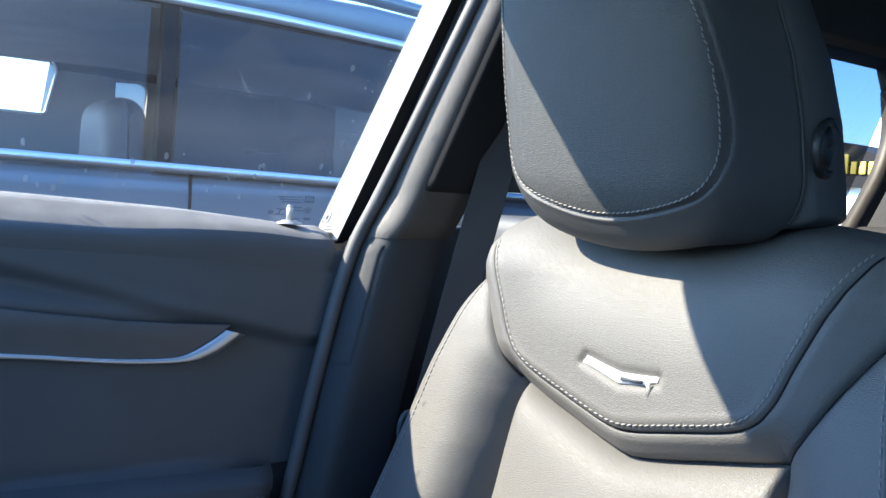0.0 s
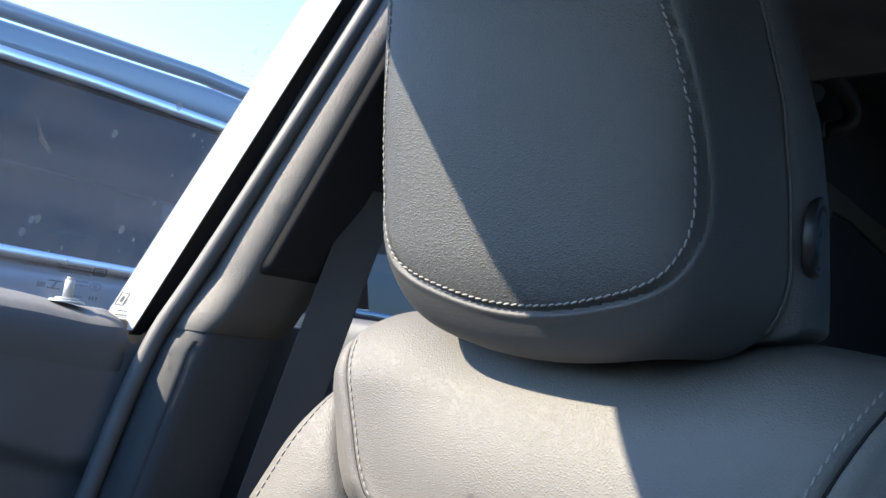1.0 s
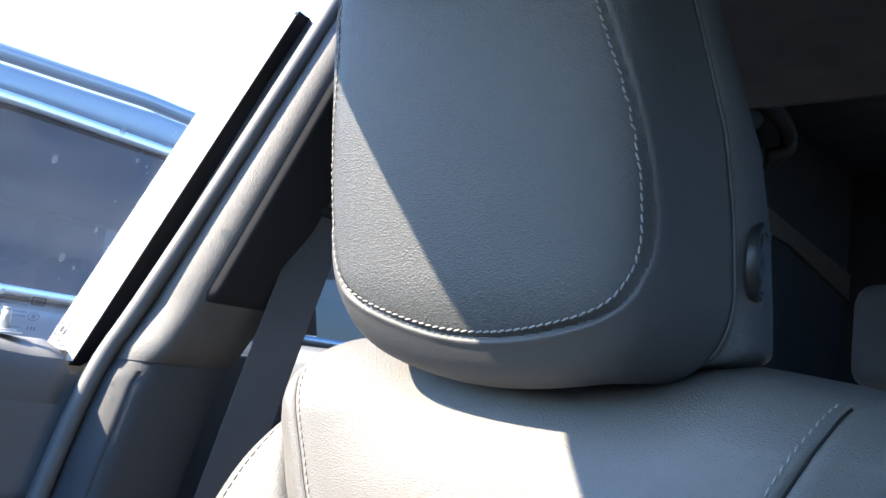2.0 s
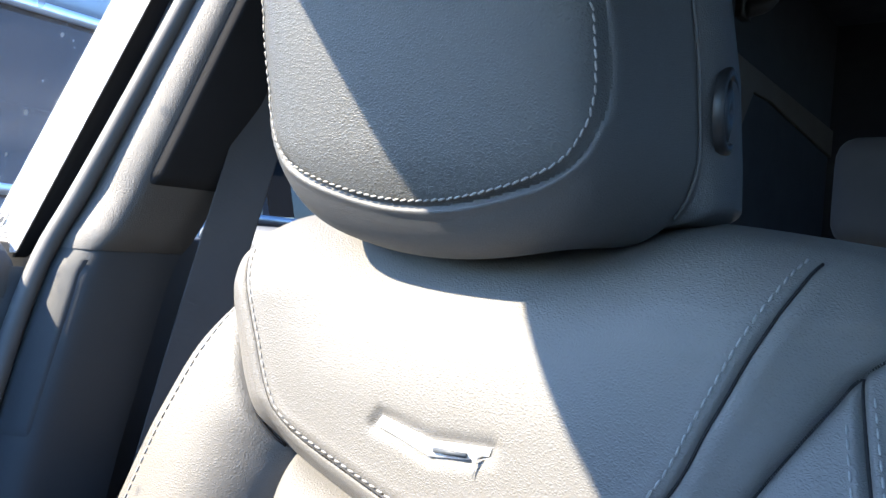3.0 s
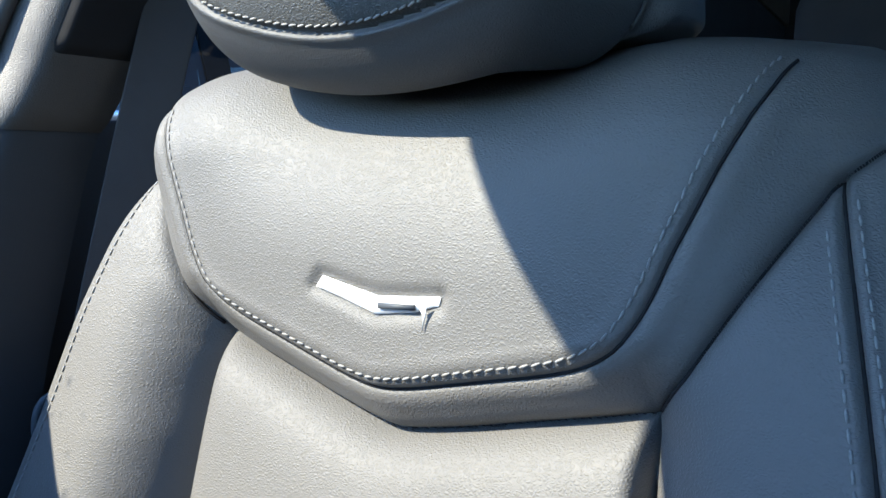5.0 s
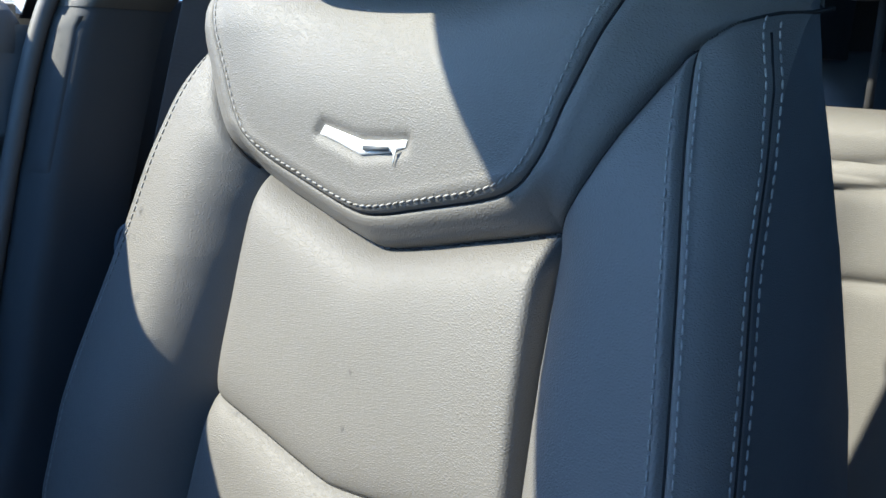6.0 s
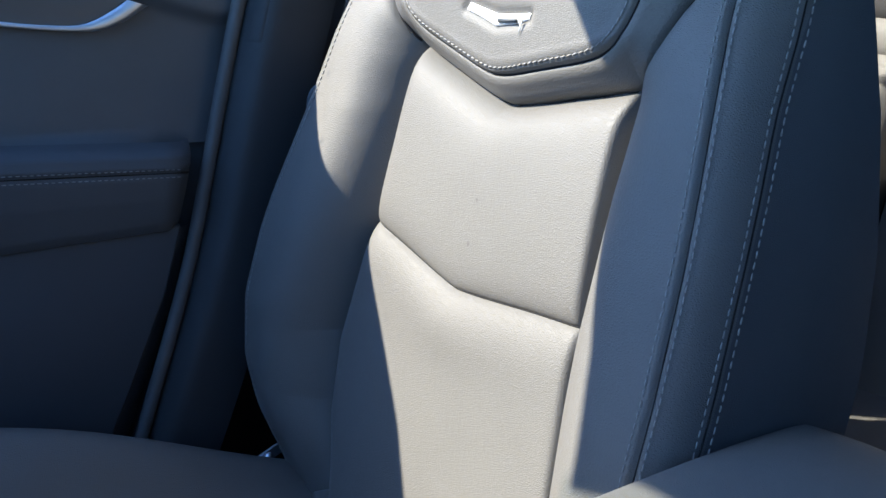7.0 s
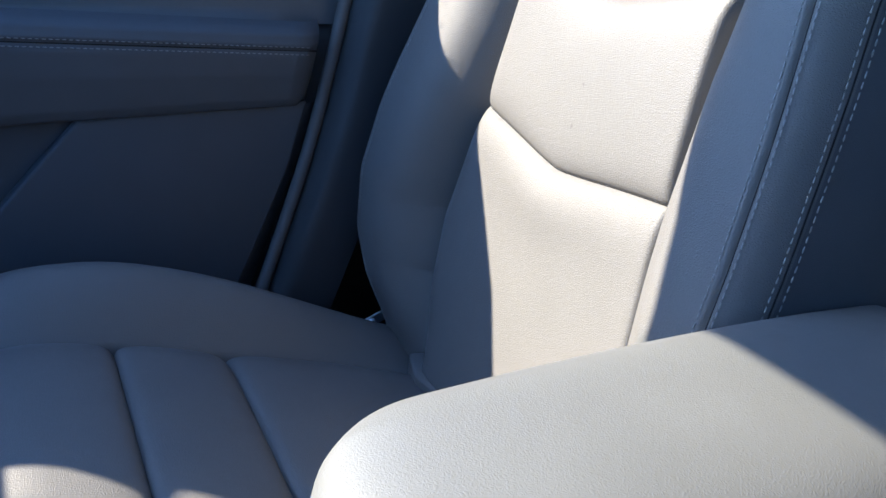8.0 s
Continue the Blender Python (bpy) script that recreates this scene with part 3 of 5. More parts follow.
def build_headrest(seat):
    rows, n = 230, 300
    zs = np.linspace(0, 1, rows)
    P = np.empty((rows, n, 3))
    base = head_ring(0, n)
    for i, t in enumerate(zs):
        z = 1.349 + (1.645 - 1.349) * t
        lo = np.clip((1.414 - z) / 0.065, 0, 1)
        hi = np.clip((z - 1.585) / 0.060, 0, 1)
        top = math.sqrt(max(0, 1 - 0.97 * hi ** 2.2))
        r = math.sqrt(max(0, 1 - 0.97 * lo ** 2.2)) * top
        # the rear cover has a flat, squarer underside
        rear = smoothstep(base[:, 1], 0.080, 0.090)
        low = np.clip((1.376 - z) / 0.016, 0, 1)
        r = r + (math.sqrt(max(0, 1 - 0.97 * low ** 2.2)) * top - r) * rear
        taper = np.where(base[:, 0] > 0, np.interp(z, [1.45, 1.50, 1.55, 1.60, 1.65], [1.0, 0.985, 0.925, 0.855, 0.78]), np.interp(z, [1.45, 1.50, 1.55, 1.60, 1.65], [1.0, 1.0, 0.975, 0.94, 0.86]))
        w = (0.62 + 0.38 * r) * taper
        dpt = 0.45 + 0.55 * r
        thin = np.interp(z, [1.40, 1.45, 1.50, 1.55, 1.65], [1.0, 0.96, 0.87, 0.74, 0.54])
        fy = -0.0495 - 0.17 * (z - 1.40)
        P[i, :, 0] = base[:, 0] * w * 1.055 - 0.006
        P[i, :, 1] = fy + thin * (0.075 + (base[:, 1] - 0.075) * dpt)
        P[i, :, 2] = z + 0.014 * (np.abs(base[:, 0]) / 0.13) ** 2 * (1 - t) + (max(z, 1.361) - z) * rear
    # fuller outboard edge beside the stitched panel
    full = 0.0068 * np.exp(-((base[:, 1] - 0.024) / 0.020) ** 2) * (base[:, 0] < -0.09)
    P[..., 0] -= full[None, :] * smoothstep(P[..., 2], 1.385, 1.42)
    X, Y, Z = P[..., 0], P[..., 1], P[..., 2]
    front = (base[:, 1] < 0.034)[None, :] & np.ones_like(X, bool)
    d = line_distance(X, Z, HEAD_G[::3])
    poly = [tuple(p) for p in HEAD_G]
    ins = inside(X, Z, poly) & front
    edge = np.abs(line_distance(X, Z, offset_line(HEAD_S, -0.0062)[::3]))
    g = np.where(front, 0.0026 * np.exp(-(d / 0.0016) ** 2) - 0.0016 * np.exp(-(edge / 0.0022) ** 2), 0)
    side_seam = 0.0022 * np.exp(-((base[:, 1] - 0.082) / 0.0025) ** 2)
    P[..., 1] += g
    P[..., 0] -= np.sign(X) * side_seam[None, :]
    ids = np.where(ins, 1, np.where((base[:, 1] < 0.082)[None, :], 2, 3))[:-1]
    holder = group_empty("headrest", (0, 0, 0))
    holder.parent = seat
    holder.location = -seat.location
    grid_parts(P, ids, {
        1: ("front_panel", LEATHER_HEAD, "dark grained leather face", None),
        2: ("gusset", LEATHER_SMOOTH_SHADED, "", None),
        3: ("rear_cover", LEATHER_SMOOTH_SHADED, "", None)}, holder, wrap=True)
    for i in (0, -1):
        ring = P[i]
        c = ring.mean(0)
        verts = ring.tolist() + [c.tolist()]
        faces = [(j, (j + 1) % n, n) if i == -1 else ((j + 1) % n, j, n) for j in range(n)]
        part("cap", (verts, faces), LEATHER_SMOOTH_SHADED, holder)
    # fine piping where the gusset meets the rear cover
    for sgn in (-1, 1):
        k = int(np.argmin(np.abs(base[:, 1] - 0.082) + (np.sign(base[:, 0]) != sgn) * 9))
        line = P[14:-14:3, k] + [sgn * 0.0016, -0.002, 0]
        part("piping", sweep(line.tolist(), tube_profile(0.0012, 6), up=(0, 1, 0)), LEATHER_SMOOTH_SHADED, holder)
    # threads just inside the panel's seam
    q = HEAD_S
    line = []
    fmask = np.where(base[:, 1] < 0.034)[0]
    for x, z in q:
        i = int(np.clip(np.searchsorted(P[:, 0, 2], z), 0, rows - 1))
        row = P[i, fmask]
        k = fmask[np.argmin(np.abs(row[:, 0] - x))]
        line.append((x, P[i, k, 1] - 0.0003, z))
    stitches("stitching", line, holder, 0.0056, 0.0046, 0.00065, slant=0.2)
    # round release button on the inboard side
    for r0, r1, h0, h1, nm, mat in ((0.0, 0.0145, 0.000, 0.0012, "button_cap", BUTTON), (0.015, 0.0205, -0.003, 0.0018, "button_ring", BUTTON)):
        bm = bmesh.new()
        prof = [(r0, h0), (max(r0, 0.001), h1), ((r0 + r1) / 2, h1 + 0.0012), (r1, h1), (r1, h0)]
        N = 32
        loops = [[bm.verts.new((0.1388 + h - 0.16 * r * math.cos(2 * math.pi * k / N), 0.046 + r * math.cos(2 * math.pi * k / N), 1.440 + 1.15 * r * math.sin(2 * math.pi * k / N))) for k in range(N)] for r, h in prof]
        for a, b in zip(loops[:-1], loops[1:]):
            for k in range(N):
                bm.faces.new((a[k], a[(k + 1) % N], b[(k + 1) % N], b[k]))
        bmesh.ops.remove_doubles(bm, verts=bm.verts[:], dist=1e-5)
        bmesh.ops.recalc_face_normals(bm, faces=bm.faces[:])
        part(nm, bm, mat, holder)
    for x in (-0.065, 0.065):
        part("post", sweep([(x, 0.070, 1.30), (x, 0.070, 1.385)], tube_profile(0.006)), CHROME, holder)


def cushion_top(x, y):
    a = np.abs(x)
    zc = 0.672 + 0.31 * (-0.11 - y) - 0.9 * np.clip(-0.41 - y, 0, 1) ** 2
    vx = 0.168 - 0.10 * np.clip(y + 0.2, 0, 0.3)
    crest = 0.245
    ins = zc + 0.012 - 0.014 * np.exp(-np.clip(vx - a, 0, 1) / 0.012)
    for ys in (-0.447, -0.328):
        yy = y + 0.12 * a * a * (1 if ys > -0.4 else 0)
        ins = ins - 0.008 * np.exp(-(np.abs(yy - ys) / 0.004)) - 0.008 * np.exp(-(np.abs(yy - ys) / 0.018))
    t = np.clip((a - vx) / (crest - vx), 0, 1)
    hb = 0.02 + 0.050 * np.exp(-((y + 0.38) / 0.24) ** 2)
    bol = zc - 0.004 + hb * np.sin(t * math.pi / 2)
    e = np.clip((a - crest + 0.02) / 0.065, 0, 1)
    bol = bol - 0.075 * (1 - np.sqrt(np.maximum(0, 1 - 0.98 * e * e)))
    z = np.where(a < vx, ins, bol)
    f = np.clip((-0.52 - y) / 0.116, 0, 1)
    return z - 0.10 * (1 - np.sqrt(np.maximum(0, 1 - 0.98 * f * f)))


def build_cushion(seat):
    nx, ny = 300, 360
    x = np.linspace(-0.290, 0.290, nx)
    y = np.linspace(-0.635, 0.02, ny)
    X, Y = np.meshgrid(x, y)
    Z = cushion_top(X, Y)
    P = np.stack([X, Y, Z], -1)
    fx, fy = (X[:-1, :-1] + X[1:, 1:]) / 2, (Y[:-1, :-1] + Y[1:, 1:]) / 2
    vx = 0.168 - 0.10 * np.clip(fy + 0.2, 0, 0.3)
    yy = fy
    ids = np.where(yy < -0.447, 1, np.where(yy < -0.328, 2, 3))
    ids = np.where(np.abs(fx) > vx, np.where(fx < 0, 5, 6), ids)
    t = {k: ("cushion_panel", LEATHER, "", None) for k in (1, 2, 3)}
    t.update({k: ("cushion_bolster", LEATHER, "", None) for k in (5, 6)})
    grid_parts(P, ids, t, seat)
    for k in (0, -1):
        rim = P[:, k]
        low = rim.copy()
        low[:, 2] = 0.50
        Q = np.stack([rim, (rim + low) / 2, low] if k else [low, (rim + low) / 2, rim], 1)
        grid_parts(Q, np.ones((ny - 1, 2), int), {1: ("cushion_side", LEATHER_SMOOTH_SHADED, "", None)}, seat)
    rim = P[0]
    low = rim.copy()
    low[:, 2] = 0.50
    grid_parts(np.stack([low, rim], 0), np.ones((1, nx - 1), int), {1: ("cushion_front", LEATHER_SMOOTH_SHADED, "", None)}, seat)
    part("seat_base", box(-0.24, 0.24, -0.56, 0.0, 0.38, 0.52, 0.02), PLASTIC, seat, "dark plastic seat base")


seat = build_seat()
build_headrest(seat)
build_cushion(seat)


# ---- cabin shell ----
def quad_strip(a, b, thick, toward, name, mat, parent=None, label=""):
    """A slab between two lines of points, with thickness towards a direction."""
    a, b, d = [Vector(p) for p in a], [Vector(p) for p in b], Vector(toward).normalized() * thick
    n = len(a)
    verts = a + b + [p + d for p in a] + [p + d for p in b]
    faces = []
    for i in range(n - 1):
        faces += [(i, i + 1, n + i + 1, n + i), (2 * n + i, 3 * n + i, 3 * n + i + 1, 2 * n + i + 1), (i, 2 * n + i, 2 * n + i + 1, i + 1), (n + i, n + i + 1, 3 * n + i + 1, 3 * n + i)]
    faces += [(0, n, 3 * n, 2 * n), (n - 1, 3 * n - 1, 4 * n - 1, 2 * n - 1)]
    return part(name, (verts, faces), mat, parent, label, smooth=False)


def structure(ob, label):
    return tagged(ob, label, kind="structure")


structure(part("ground", prism([(-400, -400), (400, -400), (400, 400), (-400, 400)], "z", -0.3, 0.0), ASPHALT), "grey asphalt of an open parking lot")
structure(part("floor", box(-0.52, 1.28, -1.5, 1.9, 0.30, 0.38), CARPET), "dark carpet on the car's floor")
# roof: its passenger edge runs inboard towards the windscreen
# unseen outline set for seat and lid shadow edges; driver's half admits more sky
ROOF = [(-0.222, 0.45), (-0.222, -0.57), (-0.249, -0.667), (-0.265, -0.793), (-0.291, -0.877), (-0.312, -0.922), (-0.29, -0.915), (-0.20, -0.883), (0.0, -0.867), (0.08, -0.870), (0.20, -0.60), (0.60, -0.545), (0.99, -0.57), (0.99, 0.45)]
roof_bm = prism(ROOF, "z", 1.68, 1.72, 0.006)
for (y0, z0), (y1, z1) in (((0.45, 1.68), (0.85, 1.87)), ((0.85, 1.87), (1.20, 1.95)), ((1.20, 1.95), (1.78, 1.95))):
    pv = [roof_bm.verts.new(p) for p in ((-0.29, y0, z0), (0.99, y0, z0), (0.99, y1, z1), (-0.29, y1, z1), (-0.29, y0, z0 + 0.04), (0.99, y0, z0 + 0.04), (0.99, y1, z1 + 0.04), (-0.29, y1, z1 + 0.04))]
    for f in ((3, 2, 1, 0), (4, 5, 6, 7), (0, 1, 5, 4), (1, 2, 6, 5), (2, 3, 7, 6), (3, 0, 4, 7)):
        roof_bm.faces.new([pv[k] for k in f])
structure(part("ceiling", roof_bm, HEADLINER, smooth=False), "dark cloth roof lining of the car")
# driver's side: door below the glass, roof rail above it
structure(part("wall_driver_side", box(1.22, 1.30, -1.3, 1.8, 0.35, 1.34, 0.02), PLASTIC), "dark trim along the driver's side")
structure(quad_strip([(1.24, 0.10, 1.33), (1.0, 0.16, 1.70)], [(1.24, 0.24, 1.33), (1.0, 0.26, 1.70)], 0.06, (1, 0, 0.3), "pillar_driver_side", FABRIC), "grey pillar on the driver's side")
# unseen panes, tinted to hold back sky light from this side
structure(part("window_2", ([(1.24, -1.45, 1.32), (1.24, 0.17, 1.32), (1.0, 0.21, 1.72), (1.0, -1.06, 1.72)], [(0, 1, 2, 3)]), SIDE_TINT, smooth=False), "unseen glass of the driver's door, tinted to dim the sky")
structure(part("window_4", ([(1.24, 0.17, 1.32), (1.24, 1.76, 1.32), (1.0, 1.76, 1.98), (1.0, 0.21, 1.72)], [(0, 1, 2, 3)]), SIDE_TINT, smooth=False), "unseen glass of the driver's side rear door, tinted to dim the sky")
structure(part("wall_rear", box(-0.5, 1.28, 1.74, 1.82, 0.35, 1.36, 0.02), PLASTIC), "dark tailgate trim")
for x0, x1 in ((-0.42, 0.02), (0.74, 1.20)):
    structure(part("pillar_tailgate", box(x0, x1, 1.74, 1.80, 1.35, 1.98, 0.01), CABIN_DARK), "dark pillar beside the rear glass")
# unseen pane added to darken the opening behind the rear seats
structure(part("window_3", box(0.021, 0.739, 1.765, 1.775, 1.352, 1.97), REAR_TINT, smooth=False), "unseen rear glass, tinted to cut the light from behind")
structure(part("pillar_rear_passenger_side", prism([(1.045, 1.33), (1.13, 1.48), (1.15, 1.60), (1.10, 1.68), (0.45, 1.675), (0.45, 1.70), (0.85, 1.90), (1.20, 1.98), (1.80, 1.98), (1.80, 1.33)], "x", -0.40, -0.27, 0.006), CABIN_DARK, smooth=False), "dark rear pillar trim above the back seat")
structure(part("pillar_trim", prism([(1.03, 1.755), (1.12, 1.742), (1.76, 1.700), (1.79, 1.66), (1.76, 1.635), (1.30, 1.690), (1.20, 1.690), (1.15, 1.62), (1.14, 1.50), (1.08, 1.50), (1.10, 1.66)], "x", -0.271, -0.262, 0.003), MOULDING, smooth=False), "beige-grey moulding on the rear pillar")
structure(quad_strip([(1.18, 1.25, 1.34), (0.98, 1.15, 1.69)], [(1.18, 1.80, 1.34), (0.98, 1.75, 1.69)], 0.06, (1, 0, 0.3), "pillar_rear_driver_side", PLASTIC), "dark rear pillar trim")
# windscreen pillars and dashboard behind the camera
structure(part("pillar_front", sweep([(-0.455, -1.04, 1.63), (-0.474, -1.16, 1.52), (-0.455, -1.40, 1.26), (-0.46, -1.55, 1.10)], tube_profile(0.03, 10)), FABRIC), "slender windscreen pillar")
structure(part("pillar_front", sweep([(1.185, -0.92, 1.70), (1.20, -1.14, 1.52), (1.215, -1.40, 1.26), (1.22, -1.55, 1.10)], tube_profile(0.03, 10)), FABRIC), "slender windscreen pillar")
screen_top = [(-0.332, -0.931), (-0.20, -0.884), (0.0, -0.868), (0.08, -0.872), (0.20, -0.602), (0.60, -0.547), (0.99, -0.572), (1.19, -0.932)]
structure(part("window_1", ([(x, y, 1.70) for x, y in screen_top] + [(-0.46 + 1.70 * k / 7, -1.46, 1.30) for k in range(8)], [(k, k + 1, k + 9, k + 8) for k in range(7)]), SCREEN, smooth=False), "clear windscreen above the dashboard")
# unseen, and taller than a real dashboard to keep low sky off the seat
structure(part("wall_front", prism([(-1.5, 0.36), (-1.15, 0.36), (-1.12, 0.75), (-1.05, 0.95), (-1.10, 1.30), (-1.16, 1.35), (-1.5, 1.35)], "x", -0.46, 1.24, 0.02), PLASTIC_SOFT), "dark dashboard below the windscreen, raised to block low sky light")


# ---- passenger door ----
def door_x(z):
    """Inner face of the door trim at a height."""
    return float(np.interp(z, [0.5, 0.935, 0.9555, 0.958, 0.97, 1.0, 1.024, 1.030, 1.036, 1.048, 1.056, 1.062, 1.07], [-0.415, -0.405, -0.398, -0.382, -0.376, -0.370, -0.3675, -0.370, -0.3665, -0.370, -0.379, -0.392, -0.412]))


def rear_edge(z):
    """Where the door ends towards the rear, at a height."""
    return float(np.interp(z, [0.45, 0.70, 0.80, 0.95, 1.05, 1.20, 1.34], [-0.33, -0.255, -0.215, -0.168, -0.150, -0.112, -0.084]))


def pad_edge(y):
    """Height of the soft pad's lower edge, which falls towards the rear."""
    return 1.198 + 0.27 * np.clip(-0.115 - np.asarray(y), 0, 0.34)


def pull_top(y):
    return 1.222 + 0.12 * np.clip(-0.205 - np.asarray(y), 0, 1)


def sill(y):
    return float(np.interp(y, [-1.15, -0.62, -0.385, -0.264, -0.16, -0.11, -0.07], [1.268, 1.374, 1.362, 1.355, 1.345, 1.3395, 1.339]))


def build_door():
    door = tagged(group_empty("front_door", (-0.45, -0.6, 0.36)), "closed dark front door with armrest, pull and clear window", "car door")
    def band(z0, z1, nz, ny, y0, name, mat, label="", reach=0.0):
        zs = np.linspace(z0, z1, nz)
        P = np.empty((nz, ny, 3))
        for i, z in enumerate(zs):
            ys = np.linspace(y0, rear_edge(z) + reach, ny)
            for j, y in enumerate(ys):
                zz = z - float(np.interp(z, [0.95, 0.97, 1.03], [-0.03, -0.02, 0.045])) * (y + 0.15)
                edge = max(0.0, 1 - (rear_edge(z) + reach - y) / 0.015)
                P[i, j] = (door_x(z) - 0.020 * edge * edge, y, zz)
        return grid_parts(P, np.ones((nz - 1, ny - 1), int), {1: (name, mat, label, None)}, door)[1]
    band(0.45, 0.9555, 12, 40, -1.15, "lower_panel", PLASTIC, "dark hard plastic lower panel", reach=0.03)
    band(0.957, 1.062, 46, 60, -1.15, "armrest", PLASTIC_SOFT, "padded armrest with a stitched seam")
    # soft pad whose lower edge falls to the rear, over a shallow hollow
    zs, ys = np.linspace(1.055, 1.312, 70), np.linspace(-1.15, -0.058, 90)
    Y, Z = np.meshgrid(ys, zs)
    Y = Y + np.interp(Z, [1.05, 1.20, 1.31], [-0.062, -0.026, 0.0]) * smoothstep(Y, -0.6, -0.06)
    X = -0.417 + 0.015 * smoothstep(Z - pad_edge(Y), -0.008, 0.014) + 0.012 * np.exp(-((Z - pull_top(Y) - 0.006) / 0.016) ** 2) * (1 - smoothstep(Y, -0.30, -0.20))
    X = X + 0.018 * smoothstep(1.075 - Z, 0.0, 0.02) * (1 - smoothstep(Y, -0.24, -0.17))
    grid_parts(np.stack([X, Y, Z], -1), np.ones((69, 89), int), {1: ("upper_panel", SILL, "soft dark upper pad", None)}, door)
    # rounded sill top
    ys = np.linspace(-1.15, -0.070, 90)
    prof = [(-0.404, -0.062), (-0.4003, -0.046), (-0.3995, -0.032), (-0.4010, -0.0225), (-0.4050, -0.0150), (-0.4115, -0.0100), (-0.421, -0.0068), (-0.434, -0.0040), (-0.447, -0.0015), (-0.454, -0.001), (-0.455, -0.03)]
    P = np.empty((len(ys), len(prof), 3))
    for i, y in enumerate(ys):
        end = max(0.0, 1 - (-0.070 - y) / 0.012)
        fall = float(smoothstep(-y, 0.15, 0.36))
        for j, (x, dz) in enumerate(prof):
            drop = fall * float(np.interp(x, [-0.454, -0.434, -0.4115, -0.4050, -0.4010, -0.3995, -0.398], [0.0, 0.006, 0.012, 0.012, 0.009, 0.004, 0.0])) * (dz > -0.04)
            P[i, j] = (x - 0.012 * end ** 2 * (x > -0.44), y, sill(y) + dz - drop - 0.010 * end ** 2)
    # the top strips take the paler colour that stands for sunlight
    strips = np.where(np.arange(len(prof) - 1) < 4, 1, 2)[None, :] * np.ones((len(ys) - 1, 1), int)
    grid_parts(P, strips, {1: ("window_sill", SILL, "rounded soft edge of the sill", None), 2: ("sill_top", SILL_SUNLIT, "top of the sill, sunlight put into its paler colour", None)}, door)
    # armrest seam and threads
    yy = np.linspace(-1.1, -0.165, 160)
    for dz in (-0.0045, 0.0045):
        stitches("stitching", np.stack([[door_x(1.030 + dz) + 0.0008] * 160, yy, 1.030 + dz - 0.045 * (yy + 0.15)], 1), door, 0.0068, 0.0045, 0.0006)
    part("seam", sweep(list(zip([door_x(1.03) - 0.0004] * 40, np.linspace(-1.1, -0.160, 40), 1.030 - 0.045 * (np.linspace(-1.1, -0.160, 40) + 0.15))), tube_profile(0.0013, 6)), RUBBER, door)
    yt = np.linspace(-1.1, -0.12, 150)
    stitches("stitching", np.stack([[-0.4008] * 150, yt, pad_edge(yt) + 0.030], 1)[yt > -0.50], door, 0.0068, 0.0042, 0.0003, mat=SILL)
    # pull: veneered scoop with a bright lip that sweeps up at its rear
    part("pull_scoop", prism([(-1.0, 1.322), (-0.438, 1.252), (-0.322, 1.235), (-0.205, 1.226), (-0.235, 1.203), (-0.265, 1.192), (-0.33, 1.194), (-1.0, 1.262)], "x", -0.42, -0.4005, 0.002), WOODTRIM, door, "brownish glossy veneer")
    lip = smooth_line([(-1.0, 1.262), (-0.437, 1.207), (-0.33, 1.193), (-0.262, 1.1895), (-0.236, 1.196), (-0.212, 1.210), (-0.196, 1.222)], 0.01, 2)
    n = len(lip)
    verts, faces = [], []
    for i, (y, z) in enumerate(lip):
        w = float(np.interp(y, [-1.0, -0.32, -0.265, -0.235, -0.195], [0.0022, 0.0024, 0.003, 0.0065, 0.0125]))
        for a, b in ((-0.402, -w), (-0.397, -w), (-0.3965, 0), (-0.397, w), (-0.402, w)):
            verts.append((a, y - 0.9 * b * float(smoothstep(y, -0.27, -0.22)), z + b * (1 - 0.75 * float(smoothstep(y, -0.25, -0.20)))))
    for i in range(n - 1):
        for j in range(4):
            faces.append((i * 5 + j, i * 5 + j + 1, i * 5 + 5 + j + 1, i * 5 + 5 + j))
    part("pull_lip", (verts, faces), CHROME, door, "satin chrome lip")
    # raised pocket panel of the lower door
    part("pocket", prism([(-0.58, 0.80), (-0.537, 0.847), (-0.445, 0.950), (-0.165, 0.962), (-0.19, 0.87), (-0.235, 0.76), (-0.27, 0.68), (-0.32, 0.55), (-0.66, 0.55)], "x", -0.42, -0.387, 0.005, 3), PLASTIC, door, "raised lower panel with a slanted edge")
    # unseen plate added and outlined to trim the sun patches on the cushion
    part("sun_blocker", prism([(-1.25, 1.25), (-0.93, 1.352), (-1.0, 1.43), (-1.09, 1.444), (-1.14, 1.448), (-1.225, 1.50)], "x", -0.452, -0.438, 0.003), PLASTIC, door)
    part("outer_skin", box(-0.505, -0.478, -1.30, 0.02, 0.36, 1.30, 0.006), PILLAR, door)
    part("jamb", prism([(-0.36, 0.40), (-0.02, 0.40), (0.02, 1.10), (0.03, 1.33), (-0.10, 1.33), (-0.20, 0.95), (-0.30, 0.70)], "x", -0.47, -0.432, 0.0), PILLAR, door)
    # lock pin with its collar
    bm = bmesh.new()
    for r, z0, z1 in ((0.0155, -0.001, 0.0012), (0.0105, 0.0012, 0.0032), (0.0044, 0.0032, 0.0190), (0.0033, 0.0190, 0.0215)):
        bmesh.ops.create_cone(bm, cap_ends=True, segments=20, radius1=r, radius2=r * 0.92, depth=z1 - z0, matrix=Matrix.Translation((-0.438, -0.123, sill(-0.123) + (z0 + z1) / 2)))
    part("lock_pin", bm, WHITEPIN, door, "pale plastic lock pin")
